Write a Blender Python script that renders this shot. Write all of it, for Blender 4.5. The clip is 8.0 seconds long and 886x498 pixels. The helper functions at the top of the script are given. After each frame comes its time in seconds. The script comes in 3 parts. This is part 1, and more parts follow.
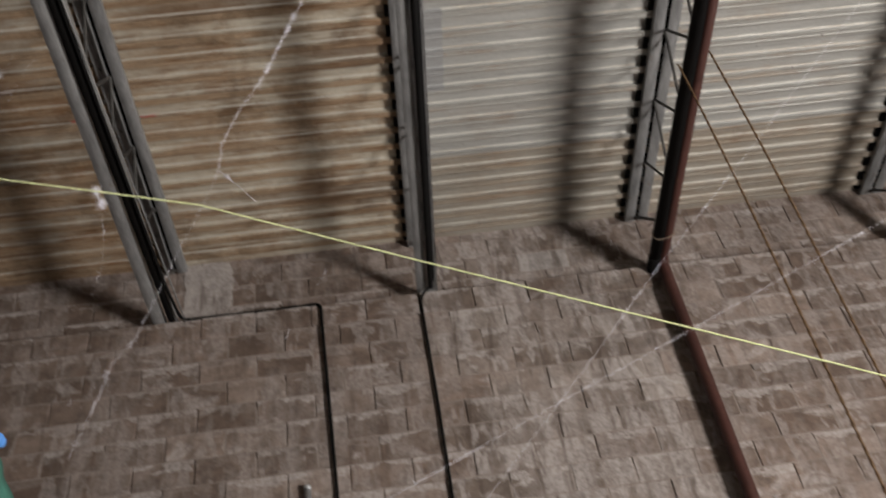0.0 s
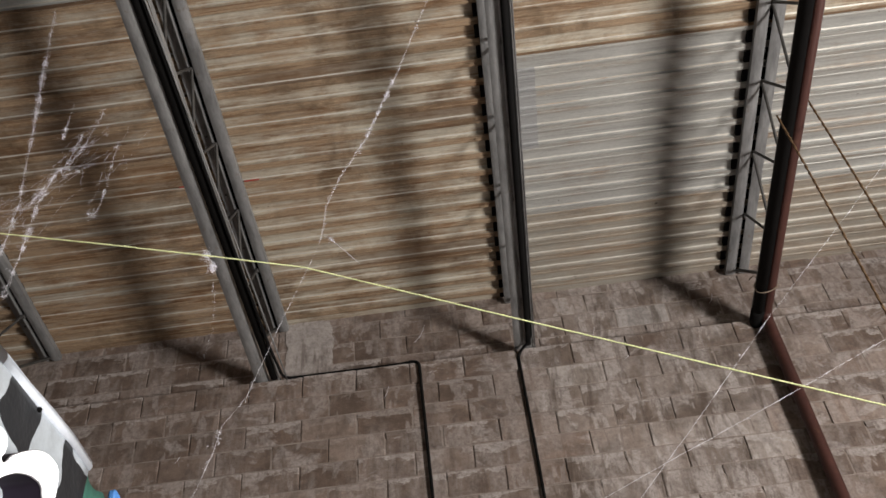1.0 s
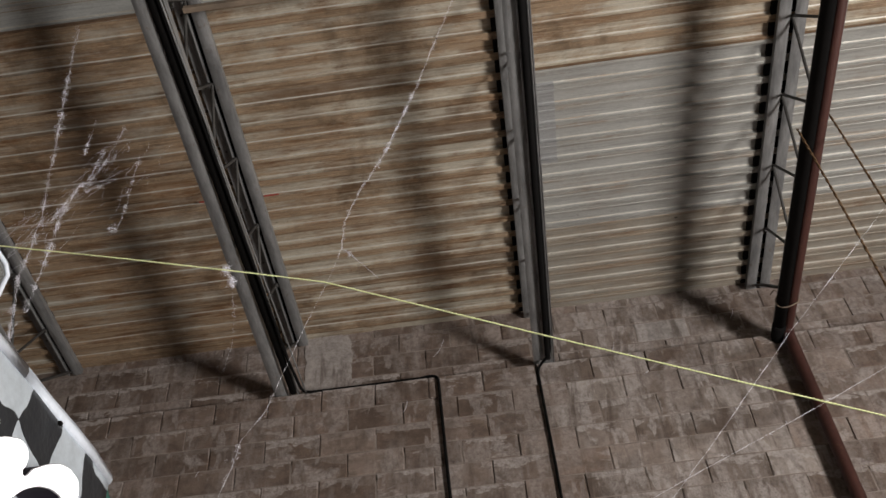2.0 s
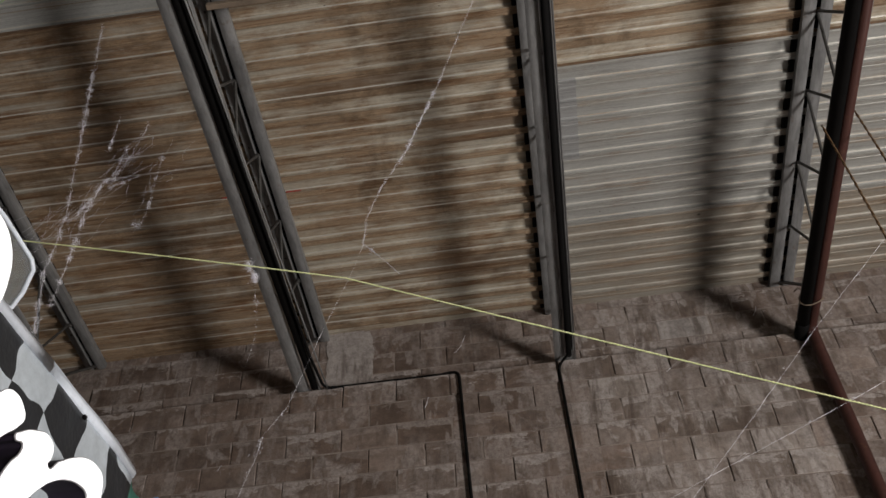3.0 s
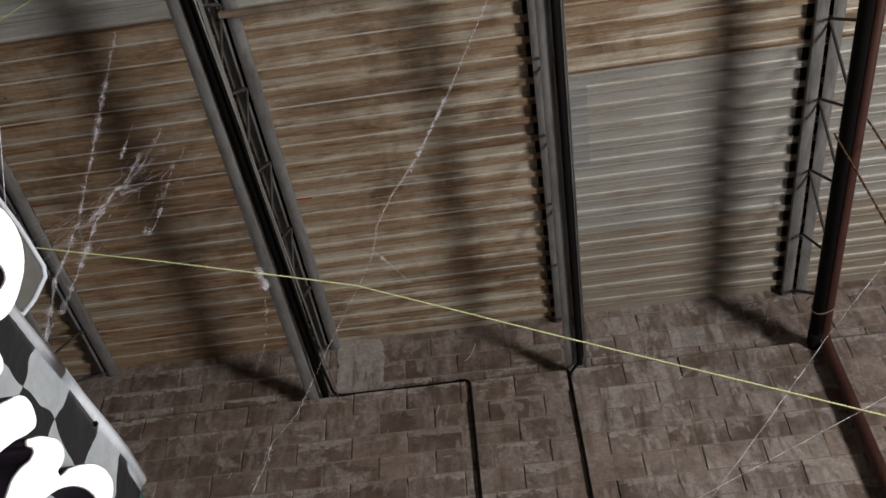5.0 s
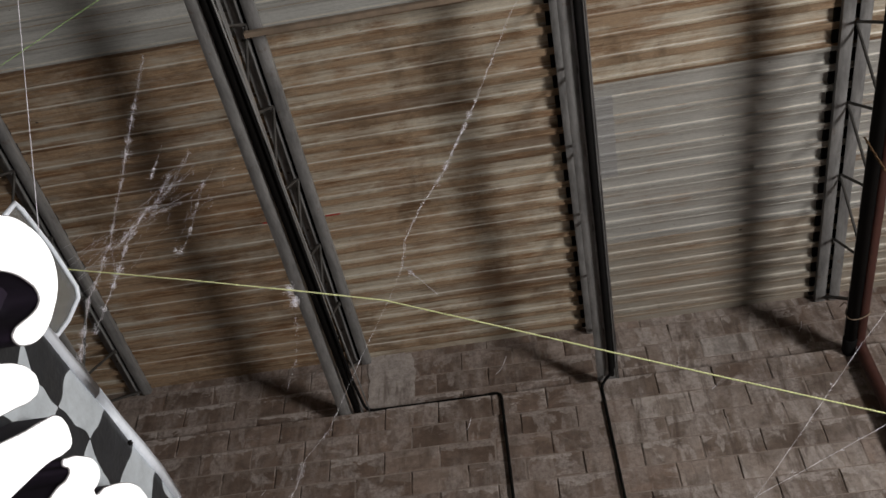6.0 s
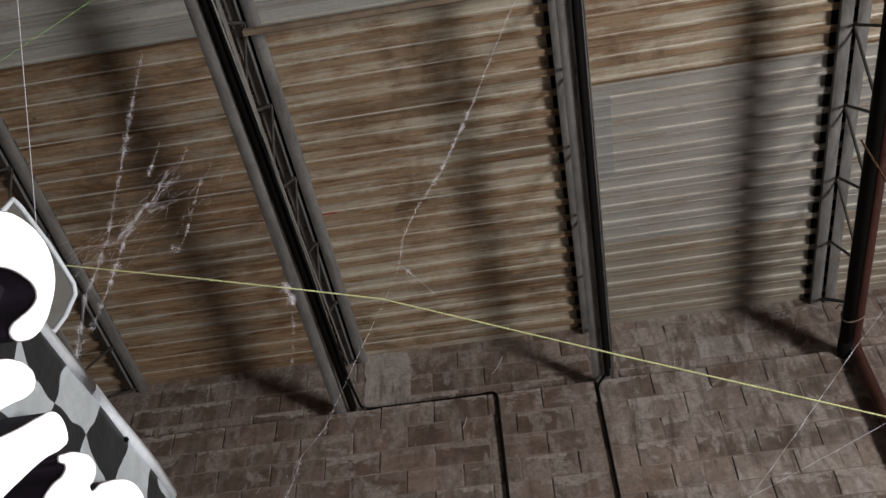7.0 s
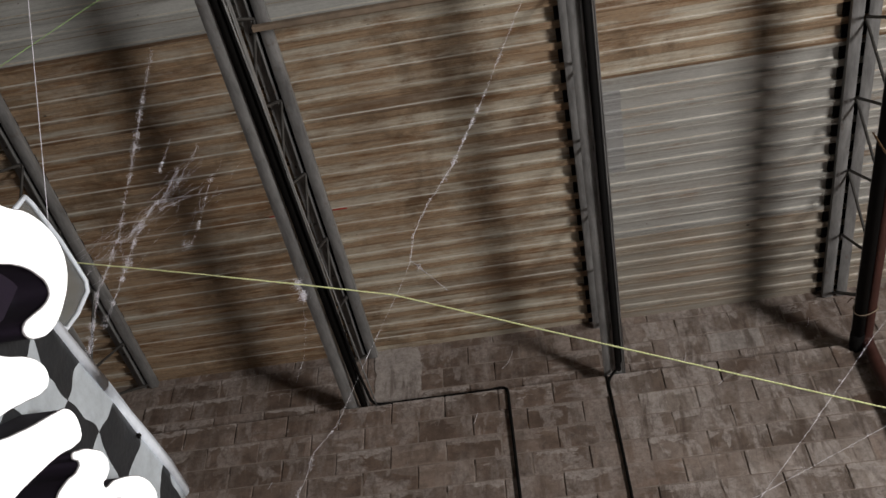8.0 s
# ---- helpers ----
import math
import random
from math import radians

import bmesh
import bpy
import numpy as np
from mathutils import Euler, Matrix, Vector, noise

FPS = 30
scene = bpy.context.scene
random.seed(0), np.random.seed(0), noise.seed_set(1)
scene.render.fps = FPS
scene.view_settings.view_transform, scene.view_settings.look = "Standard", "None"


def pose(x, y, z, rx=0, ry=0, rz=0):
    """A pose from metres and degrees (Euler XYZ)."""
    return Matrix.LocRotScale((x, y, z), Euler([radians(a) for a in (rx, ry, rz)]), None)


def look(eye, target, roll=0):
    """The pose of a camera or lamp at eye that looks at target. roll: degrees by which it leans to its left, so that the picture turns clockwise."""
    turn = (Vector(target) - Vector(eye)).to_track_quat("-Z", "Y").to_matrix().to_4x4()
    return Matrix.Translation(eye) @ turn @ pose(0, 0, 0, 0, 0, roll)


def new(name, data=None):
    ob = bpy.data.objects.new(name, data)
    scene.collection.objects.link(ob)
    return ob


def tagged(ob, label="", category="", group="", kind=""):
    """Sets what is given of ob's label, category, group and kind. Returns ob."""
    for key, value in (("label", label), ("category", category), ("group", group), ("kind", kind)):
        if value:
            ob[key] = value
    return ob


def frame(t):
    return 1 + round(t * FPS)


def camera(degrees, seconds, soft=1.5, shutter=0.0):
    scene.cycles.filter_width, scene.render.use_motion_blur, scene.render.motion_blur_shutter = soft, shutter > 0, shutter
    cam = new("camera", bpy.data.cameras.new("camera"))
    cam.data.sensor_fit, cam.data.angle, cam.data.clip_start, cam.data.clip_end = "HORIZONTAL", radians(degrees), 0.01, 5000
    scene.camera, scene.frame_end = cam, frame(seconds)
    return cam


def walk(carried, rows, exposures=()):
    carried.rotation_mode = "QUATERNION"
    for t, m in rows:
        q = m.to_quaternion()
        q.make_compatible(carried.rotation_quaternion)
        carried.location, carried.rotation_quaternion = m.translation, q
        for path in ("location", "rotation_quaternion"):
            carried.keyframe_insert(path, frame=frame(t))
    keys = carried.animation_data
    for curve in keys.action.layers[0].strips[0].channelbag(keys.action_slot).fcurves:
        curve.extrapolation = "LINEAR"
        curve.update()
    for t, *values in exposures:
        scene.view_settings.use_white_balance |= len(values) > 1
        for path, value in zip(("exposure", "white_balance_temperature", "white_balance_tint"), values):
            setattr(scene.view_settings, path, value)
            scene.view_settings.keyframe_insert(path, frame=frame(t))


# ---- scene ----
cam = camera(47.9, 8.0, shutter=0.5)
PATH = [
    (0, (-0.4779, -5.8001, 1.8877), (-0.3436, -4.3460, 3.2544), -10.18),
    (0.5, (-0.4867, -5.8128, 1.8927), (-0.4673, -4.4344, 3.3417), -8.11),
    (1, (-0.5036, -5.8375, 1.8773), (-0.5411, -4.4736, 3.3395), -6.20),
    (1.5, (-0.5012, -5.8376, 1.8776), (-0.5504, -4.4985, 3.3624), -5.86),
    (3, (-0.5030, -5.8401, 1.8766), (-0.6180, -4.5013, 3.3578), -3.59),
    (3.5, (-0.4983, -5.8431, 1.8737), (-0.6064, -4.5050, 3.3561), -3.93),
    (4, (-0.4983, -5.8404, 1.8761), (-0.5726, -4.5172, 3.3739), -5.02),
    (4.5, (-0.4977, -5.8381, 1.8765), (-0.5995, -4.5060, 3.3649), -3.82),
    (6, (-0.4962, -5.8397, 1.8757), (-0.6853, -4.5440, 3.3874), -2.15),
    (6.5, (-0.4957, -5.8460, 1.8699), (-0.6974, -4.5569, 3.3856), -1.86),
    (7, (-0.4975, -5.8441, 1.8698), (-0.6802, -4.5465, 3.3806), -1.92),
    (7.5, (-0.5027, -5.8463, 1.8722), (-0.6955, -4.5477, 3.3809), -1.49),
    (8, (-0.5061, -5.8447, 1.8763), (-0.7079, -4.5421, 3.3805), -1.59),
]
walk(cam, [(t, look(eye, target, roll)) for t, eye, target, roll in PATH],
     exposures=((0, 0.03), (0.5, 0.25), (1.0, 0.24), (1.5, 0.03), (1.8, -0.05), (2.8, -0.46), (5.0, -0.46), (8.0, -0.44)))

# ---------------------------------------------------------------- light

world = bpy.data.worlds.new("world")
scene.world = world
world.use_nodes = True
wn = world.node_tree
sky = wn.nodes.new("ShaderNodeTexSky")
sky.sky_type = 'NISHITA'
sky.sun_disc = False
sky.sun_elevation = radians(35)
sky.sun_rotation = radians(90)
wn.links.new(sky.outputs[0], wn.nodes["Background"].inputs[0])
wn.nodes["Background"].inputs[1].default_value = 0.05


def area(name, m, w, h, power, colour):
    d = bpy.data.lights.new(name, 'AREA')
    d.shape, d.size, d.size_y, d.energy, d.color = 'RECTANGLE', w, h, power, colour
    ob = new(name, d)
    ob.matrix_world = m
    return ob


# daylight through the loading doorway in the east wall
area("daylight_opening", look((6.57, -6.5, 1.15), (0.0, -3.5, 4.5)), 1.6, 1.9, 1085, (1.0, 0.965, 0.925))

# ---------------------------------------------------------------- materials


def material(name, rough=0.7, metal=0.0):
    m = bpy.data.materials.new(name)
    m.use_nodes = True
    b = m.node_tree.nodes["Principled BSDF"]
    b.inputs["Roughness"].default_value = rough
    b.inputs["Metallic"].default_value = metal
    return m, m.node_tree, b


def node(nt, kind, **kw):
    n = nt.nodes.new("ShaderNode" + kind)
    for k, v in kw.items():
        if k == "noise_dims":
            n.noise_dimensions = v
        elif k == "op":
            n.operation = v
        elif k == "mode":
            n.blend_type = v
        else:
            n.inputs[k.replace("_", " ")].default_value = v
    return n


def place(nt, scale=(1, 1, 1), obj=False, loc=(0, 0, 0)):
    """World position (or the object's own), stretched."""
    src = nt.nodes.new("ShaderNodeTexCoord").outputs["Object"] if obj else nt.nodes.new("ShaderNodeNewGeometry").outputs["Position"]
    mp = nt.nodes.new("ShaderNodeMapping")
    mp.inputs["Scale"].default_value = scale
    mp.inputs["Location"].default_value = loc
    nt.links.new(src, mp.inputs["Vector"])
    return mp.outputs["Vector"]


def tex(nt, vec, scale, detail=6, rough=0.6, dist=0.0):
    n = node(nt, "TexNoise", Scale=scale, Detail=detail, Roughness=rough, Distortion=dist)
    nt.links.new(vec, n.inputs["Vector"])
    return n.outputs["Fac"]


def ramp(nt, fac, *stops):
    r = nt.nodes.new("ShaderNodeValToRGB")
    e = r.color_ramp.elements
    while len(e) < len(stops):
        e.new(0.5)
    for el, (p, c) in zip(e, stops):
        el.position = p
        el.color = (*(c if isinstance(c, tuple) else (c, c, c)), 1)
    nt.links.new(fac, r.inputs["Fac"])
    return r.outputs["Color"]


def mix(nt, fac, a, b, mode='MIX'):
    n = nt.nodes.new("ShaderNodeMix")
    n.data_type, n.blend_type = 'RGBA', mode
    for i, v in ((0, fac), (6, a), (7, b)):
        if isinstance(v, (int, float)):
            n.inputs[i].default_value = v if i == 0 else (v, v, v, 1)
        elif isinstance(v, tuple):
            n.inputs[i].default_value = (*v, 1)
        else:
            nt.links.new(v, n.inputs[i])
    return n.outputs[2]


def calc(nt, op, a, b=0.0):
    n = nt.nodes.new("ShaderNodeMath")
    n.operation = op
    for i, v in enumerate((a, b)):
        if isinstance(v, (int, float)):
            n.inputs[i].default_value = v
        else:
            nt.links.new(v, n.inputs[i])
    return n.outputs[0]


def bump(nt, b, height, strength=0.4, dist=0.004):
    n = node(nt, "Bump", Strength=strength, Distance=dist)
    nt.links.new(height, n.inputs["Height"])
    nt.links.new(n.outputs["Normal"], b.inputs["Normal"])


def jitter(nt, vec, rnd):
    """Moves a pattern by a random step for each block, so that stains end at its edges."""
    v = nt.nodes.new("ShaderNodeVectorMath")
    v.operation = 'ADD'
    c = nt.nodes.new("ShaderNodeCombineXYZ")
    nt.links.new(calc(nt, 'MULTIPLY', rnd, 61.0), c.inputs[0])
    nt.links.new(calc(nt, 'MULTIPLY', rnd, 23.0), c.inputs[2])
    nt.links.new(vec, v.inputs[0])
    nt.links.new(c.outputs[0], v.inputs[1])
    return v.outputs[0]


def block_material(name, tones, wash_amount, runs):
    m, nt, b = material(name, 0.93)
    rnd = nt.nodes.new("ShaderNodeObjectInfo").outputs["Random"]
    tone = ramp(nt, rnd, *zip((0.0, 0.4, 0.8, 1.0), tones))
    big = tex(nt, place(nt, (0.9, 0.9, 1.1)), 1.3, 6, 0.62)
    tone = mix(nt, 0.7, tone, ramp(nt, big, (0.3, 0.6), (0.5, 0.95), (0.7, 1.35)), 'MULTIPLY')
    # blotches of damp and dirt about the size of a hand
    blotch = tex(nt, jitter(nt, place(nt, (1.0, 1.0, 1.3), loc=(5.1, 0, 0.3)), rnd), 5.5, 7, 0.66, 0.2)
    tone = mix(nt, ramp(nt, blotch, (0.46, 0.0), (0.60, 0.45)), tone, tuple(0.5 * c for c in tones[0]))
    # pale lime: mortar droppings smeared below the bed joints, patches, and runs down the wall
    own = nt.nodes.new("ShaderNodeSeparateXYZ")
    nt.links.new(nt.nodes.new("ShaderNodeTexCoord").outputs["Object"], own.inputs[0])
    edge = tex(nt, jitter(nt, place(nt, (4.0, 1.0, 9.0), loc=(0.7, 0, 2.9)), rnd), 1.0, 5, 0.62, 0.3)
    height = calc(nt, 'ADD', calc(nt, 'MULTIPLY', own.outputs[2], 2.6), calc(nt, 'MULTIPLY', edge, 1.1))
    smear = calc(nt, 'MULTIPLY', ramp(nt, height, (0.69, 0.0), (0.72, 1.0)), ramp(nt, calc(nt, 'FRACT', calc(nt, 'MULTIPLY', rnd, 17.3)), (0.35, 0.25), (0.6, 1.0)))
    streak = tex(nt, place(nt, (8.0, 1.0, 1.1)), 1.0, 6, 0.64, 0.45)
    patch = tex(nt, place(nt, (1.2, 1.0, 0.8), loc=(3.1, 0, 1.7)), 1.4, 4, 0.65, 0.5)
    wash = calc(nt, 'MULTIPLY', ramp(nt, streak, (0.36, 0.0), (0.60, 1.0)), ramp(nt, patch, (0.42, 0.0), (0.54, runs)))
    plaster = tex(nt, jitter(nt, place(nt, (3.0, 1.0, 4.5), loc=(9.7, 0, 4.1)), rnd), 1.0, 6, 0.6, 0.6)
    wash = calc(nt, 'MAXIMUM', wash, ramp(nt, plaster, (0.56, 0.0), (0.64, 0.8)))
    cut = tex(nt, jitter(nt, place(nt, (7.0, 1.0, 2.2), loc=(2.3, 0, 0.4)), rnd), 1.0, 4, 0.55, 0.2)
    wash = calc(nt, 'MAXIMUM', wash, ramp(nt, cut, (0.545, 0.0), (0.58, 0.9 * runs)))
    wash = calc(nt, 'MAXIMUM', wash, smear)
    wash = calc(nt, 'MULTIPLY', wash, ramp(nt, tex(nt, place(nt), 30, 6, 0.75), (0.36, 0.4), (0.54, 1.0)))
    tone = mix(nt, calc(nt, 'MULTIPLY', wash, wash_amount), tone, (0.49, 0.435, 0.41))
    dirt = tex(nt, place(nt, (11.0, 1.0, 2.2), loc=(1.3, 0, 0)), 1.0, 6, 0.65, 0.5)
    tone = mix(nt, ramp(nt, dirt, (0.52, 0.0), (0.64, 0.7 * runs)), tone, (0.095, 0.066, 0.051))
    fine = tex(nt, place(nt), 70, 8, 0.82)
    mid = tex(nt, place(nt), 15, 6, 0.7)
    tone = mix(nt, 0.55, tone, ramp(nt, fine, (0.25, 0.6), (0.75, 1.35)), 'MULTIPLY')
    tone = mix(nt, 0.5, tone, ramp(nt, mid, (0.3, 0.65), (0.7, 1.3)), 'MULTIPLY')
    nt.links.new(tone, b.inputs["Base Color"])
    bump(nt, b, calc(nt, 'ADD', fine, calc(nt, 'MULTIPLY', mid, 2.0)), 0.6, 0.006)
    return m


def mortar_material():
    m, nt, b = material("mortar", 0.95)
    n = tex(nt, place(nt), 6, 8, 0.7)
    nt.links.new(ramp(nt, n, (0.3, (0.16, 0.122, 0.10)), (0.7, (0.36, 0.30, 0.265))), b.inputs["Base Color"])
    bump(nt, b, tex(nt, place(nt), 90, 6, 0.8), 0.6)
    return m


def deck_material(name, base, rust_lo, rust_hi, shift, metal=0.5, stains=()):
    """Galvanised deck, dusty, with rust creeping along the ribs and staining across them."""
    m, nt, b = material(name, 0.5, metal)
    grain = tex(nt, place(nt, (0.6, 9.0, 1.0), loc=shift), 1.0, 7, 0.68)
    cloud = tex(nt, place(nt, (1.0, 1.3, 1.0)), 1.1, 8, 0.74, 0.4)
    fleck = tex(nt, place(nt, (1.6, 9.0, 1.0), loc=shift), 2.4, 7, 0.72, 0.3)
    fac = calc(nt, 'ADD', calc(nt, 'MULTIPLY', grain, 0.34), calc(nt, 'MULTIPLY', cloud, 0.42))
    fac = calc(nt, 'ADD', fac, calc(nt, 'MULTIPLY', fleck, 0.24))
    thin = tex(nt, place(nt, (1.2, 42.0, 1.0), loc=shift), 1.0, 8, 0.74, 0.2)
    fac = calc(nt, 'ADD', calc(nt, 'MULTIPLY', fac, 0.80), calc(nt, 'MULTIPLY', thin, 0.20))
    rust = ramp(nt, fac, (rust_lo + 0.012, 0.0), (rust_hi - 0.008, 1.0))
    speck = tex(nt, place(nt, (2.2, 7, 3), loc=shift), 17, 9, 0.82)
    rust = calc(nt, 'MULTIPLY', rust, ramp(nt, speck, (0.30, 0.35), (0.52, 1.0)))
    zinc = mix(nt, 0.8, base, ramp(nt, speck, (0.3, 0.72), (0.7, 1.22)), 'MULTIPLY')
    brown = mix(nt, ramp(nt, speck, (0.38, 0.0), (0.62, 1.0)), (0.205, 0.120, 0.062), (0.40, 0.288, 0.186))
    deep = ramp(nt, tex(nt, place(nt, (1.1, 26.0, 1.0), loc=shift), 1.0, 8, 0.74), (0.52, 0.0), (0.62, 0.8))
    brown = mix(nt, deep, brown, (0.125, 0.056, 0.022))
    col = mix(nt, rust, zinc, brown)
    orange = ramp(nt, tex(nt, place(nt, (1.1, 5.0, 1.0), loc=shift), 1.6, 8, 0.72, 0.4), (0.52, 0.0), (0.62, 0.85))
    col = mix(nt, calc(nt, 'MULTIPLY', orange, rust), col, (0.165, 0.078, 0.031))
    # hair-fine scratches and dirt lines along the sheet
    lines = tex(nt, place(nt, (1.5, 60.0, 1.0), loc=shift), 1.0, 7, 0.78)
    col = mix(nt, 0.75, col, ramp(nt, lines, (0.36, 0.66), (0.48, 1.0), (0.66, 1.16)), 'MULTIPLY')
    # damp stains that cross the ribs
    damp = ramp(nt, tex(nt, place(nt, (1.3, 1.0, 1.0), loc=(2.2, 0.6, 0)), 1.5, 8, 0.72, 0.3), (0.50, 0.0), (0.64, 0.75))
    col = mix(nt, calc(nt, 'MULTIPLY', damp, rust), col, (0.085, 0.052, 0.028))
    # rust stains of their own, each with a ragged edge
    xyz = nt.nodes.new("ShaderNodeSeparateXYZ")
    nt.links.new(nt.nodes.new("ShaderNodeNewGeometry").outputs["Position"], xyz.inputs[0])
    ragged = tex(nt, place(nt, (1.6, 6.0, 1.0), loc=shift), 1.6, 8, 0.72, 0.4)
    for x, y, rx, ry in stains:
        dx = calc(nt, 'DIVIDE', calc(nt, 'SUBTRACT', xyz.outputs[0], x), rx)
        dy = calc(nt, 'DIVIDE', calc(nt, 'SUBTRACT', xyz.outputs[1], y), ry)
        d = calc(nt, 'ADD', calc(nt, 'MULTIPLY', dx, dx), calc(nt, 'MULTIPLY', dy, dy))
        d = calc(nt, 'ADD', d, calc(nt, 'MULTIPLY', ragged, 3.0))
        col = mix(nt, ramp(nt, calc(nt, 'MULTIPLY', d, 0.25), (0.40, 0.62), (0.66, 0.0)), col, (0.135, 0.070, 0.034))
    nails = nt.nodes.new("ShaderNodeTexVoronoi")
    nails.inputs["Scale"].default_value = 2.1
    nt.links.new(place(nt, (1, 1.6, 0.01), loc=shift), nails.inputs["Vector"])
    col = mix(nt, ramp(nt, nails.outputs["Distance"], (0.022, 0.9), (0.034, 0.0)), col, (0.05, 0.038, 0.03))
    pits = nt.nodes.new("ShaderNodeTexVoronoi")
    pits.inputs["Scale"].default_value = 6.3
    nt.links.new(place(nt, (1, 1.9, 0.01), loc=shift), pits.inputs["Vector"])
    col = mix(nt, ramp(nt, pits.outputs["Distance"], (0.03, 0.8), (0.055, 0.0)), col, (0.09, 0.055, 0.035))
    nt.links.new(col, b.inputs["Base Color"])
    nt.links.new(calc(nt, 'MULTIPLY', calc(nt, 'SUBTRACT', 1.0, rust), metal), b.inputs["Metallic"])
    nt.links.new(ramp(nt, fac, (rust_lo, 0.48), (rust_hi, 0.66)), b.inputs["Roughness"])
    bump(nt, b, tex(nt, place(nt, (2, 4, 2)), 14, 5, 0.7), 0.15, 0.004)
    return m


def steel_material(name, lo, hi, rough=0.6, metal=0.35, rust=0.25):
    m, nt, b = material(name, rough, metal)
    n = tex(nt, place(nt, (6, 1.2, 6)), 2.2, 7, 0.7)
    col = mix(nt, ramp(nt, n, (0.3, 0.0), (0.7, 1.0)), lo, hi)
    spots = tex(nt, place(nt), 11, 7, 0.75)
    col = mix(nt, ramp(nt, spots, (0.58, 0.0), (0.72, rust)), col, (0.12, 0.06, 0.03))
    nt.links.new(col, b.inputs["Base Color"])
    bump(nt, b, spots, 0.25, 0.003)
    return m


def plain_material(name, colour, rough=0.6, metal=0.0, vary=0.25, scale=14):
    m, nt, b = material(name, rough, metal)
    n = tex(nt, place(nt), scale, 6, 0.65)
    nt.links.new(mix(nt, 1.0, colour, ramp(nt, n, (0.25, 1 - vary), (0.75, 1 + vary)), 'MULTIPLY'), b.inputs["Base Color"])
    bump(nt, b, n, 0.15, 0.003)
    return m


MORTAR = mortar_material()
BLOCK = block_material("brown_block", ((0.142, 0.097, 0.074), (0.182, 0.127, 0.099), (0.222, 0.159, 0.127), (0.28, 0.21, 0.173)), 0.75, 0.6)
BLOCK_WASHED = block_material("lime_washed_block", ((0.165, 0.122, 0.098), (0.210, 0.160, 0.132), (0.26, 0.205, 0.175), (0.34, 0.285, 0.25)), 0.72, 1.0)
BLOCK_PALE = block_material("pale_skimmed_block", ((0.30, 0.262, 0.24), (0.33, 0.292, 0.27), (0.36, 0.32, 0.295), (0.39, 0.35, 0.325)), 0.9, 0.9)
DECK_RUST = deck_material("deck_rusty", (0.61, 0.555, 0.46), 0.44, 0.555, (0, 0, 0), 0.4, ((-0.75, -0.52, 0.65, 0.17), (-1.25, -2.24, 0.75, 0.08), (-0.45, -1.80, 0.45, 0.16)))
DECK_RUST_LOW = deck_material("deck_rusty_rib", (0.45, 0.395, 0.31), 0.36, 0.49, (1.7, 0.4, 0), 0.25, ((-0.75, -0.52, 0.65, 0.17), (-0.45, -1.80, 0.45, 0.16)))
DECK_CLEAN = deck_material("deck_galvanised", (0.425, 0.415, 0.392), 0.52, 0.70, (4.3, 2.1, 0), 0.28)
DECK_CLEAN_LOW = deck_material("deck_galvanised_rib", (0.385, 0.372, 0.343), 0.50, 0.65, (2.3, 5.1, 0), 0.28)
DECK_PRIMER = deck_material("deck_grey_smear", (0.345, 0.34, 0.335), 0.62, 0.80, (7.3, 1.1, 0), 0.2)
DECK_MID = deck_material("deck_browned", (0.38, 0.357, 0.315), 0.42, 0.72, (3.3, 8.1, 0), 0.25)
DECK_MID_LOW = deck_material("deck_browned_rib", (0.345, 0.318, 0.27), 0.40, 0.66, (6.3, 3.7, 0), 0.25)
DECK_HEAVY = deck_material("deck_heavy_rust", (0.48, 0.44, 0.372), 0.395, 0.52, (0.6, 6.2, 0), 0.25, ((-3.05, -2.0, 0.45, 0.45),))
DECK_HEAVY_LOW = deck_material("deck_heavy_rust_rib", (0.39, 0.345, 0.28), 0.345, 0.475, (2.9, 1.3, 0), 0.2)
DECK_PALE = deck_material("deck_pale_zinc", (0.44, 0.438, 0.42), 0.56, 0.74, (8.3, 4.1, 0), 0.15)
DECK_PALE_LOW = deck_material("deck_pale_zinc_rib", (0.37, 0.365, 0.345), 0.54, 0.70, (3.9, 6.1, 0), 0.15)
# paler colour that paints a highlight line along the rib folds
DECK_FOLD = deck_material("deck_fold_highlight", (0.55, 0.52, 0.46), 0.48, 0.62, (1.1, 3.7, 0), 0.2)
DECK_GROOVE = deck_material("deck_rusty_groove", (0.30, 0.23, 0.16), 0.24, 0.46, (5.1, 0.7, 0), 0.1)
LAP = steel_material("rusty_sheet_edge", (0.13, 0.07, 0.036), (0.27, 0.17, 0.10), 0.85, 0.0, 0.6)
RED_MARK = plain_material("red_marking_paint", (0.33, 0.045, 0.03), 0.7, 0.0, 0.3, 40)
STEEL = steel_material("joist_steel", (0.115, 0.114, 0.116), (0.335, 0.33, 0.328), 0.5, 0.25, 0.7)
ROD = steel_material("web_rod_steel", (0.04, 0.038, 0.036), (0.10, 0.094, 0.088))
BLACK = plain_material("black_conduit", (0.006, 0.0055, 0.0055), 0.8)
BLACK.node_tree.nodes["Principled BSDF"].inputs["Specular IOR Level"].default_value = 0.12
ZINC = steel_material("pale_zinc", (0.38, 0.38, 0.39), (0.55, 0.55, 0.56), 0.45, 0.4, 0.2)
RED_PIPE = steel_material("red_oxide_pipe", (0.040, 0.013, 0.010), (0.072, 0.025, 0.019), 0.5, 0.0, 0.5)
ROPE = plain_material("brown_rope", (0.15, 0.085, 0.04), 0.9, 0.0, 0.5, 60)
WOOD = plain_material("weathered_batten", (0.22, 0.165, 0.12), 0.85, 0.0, 0.35, 9)
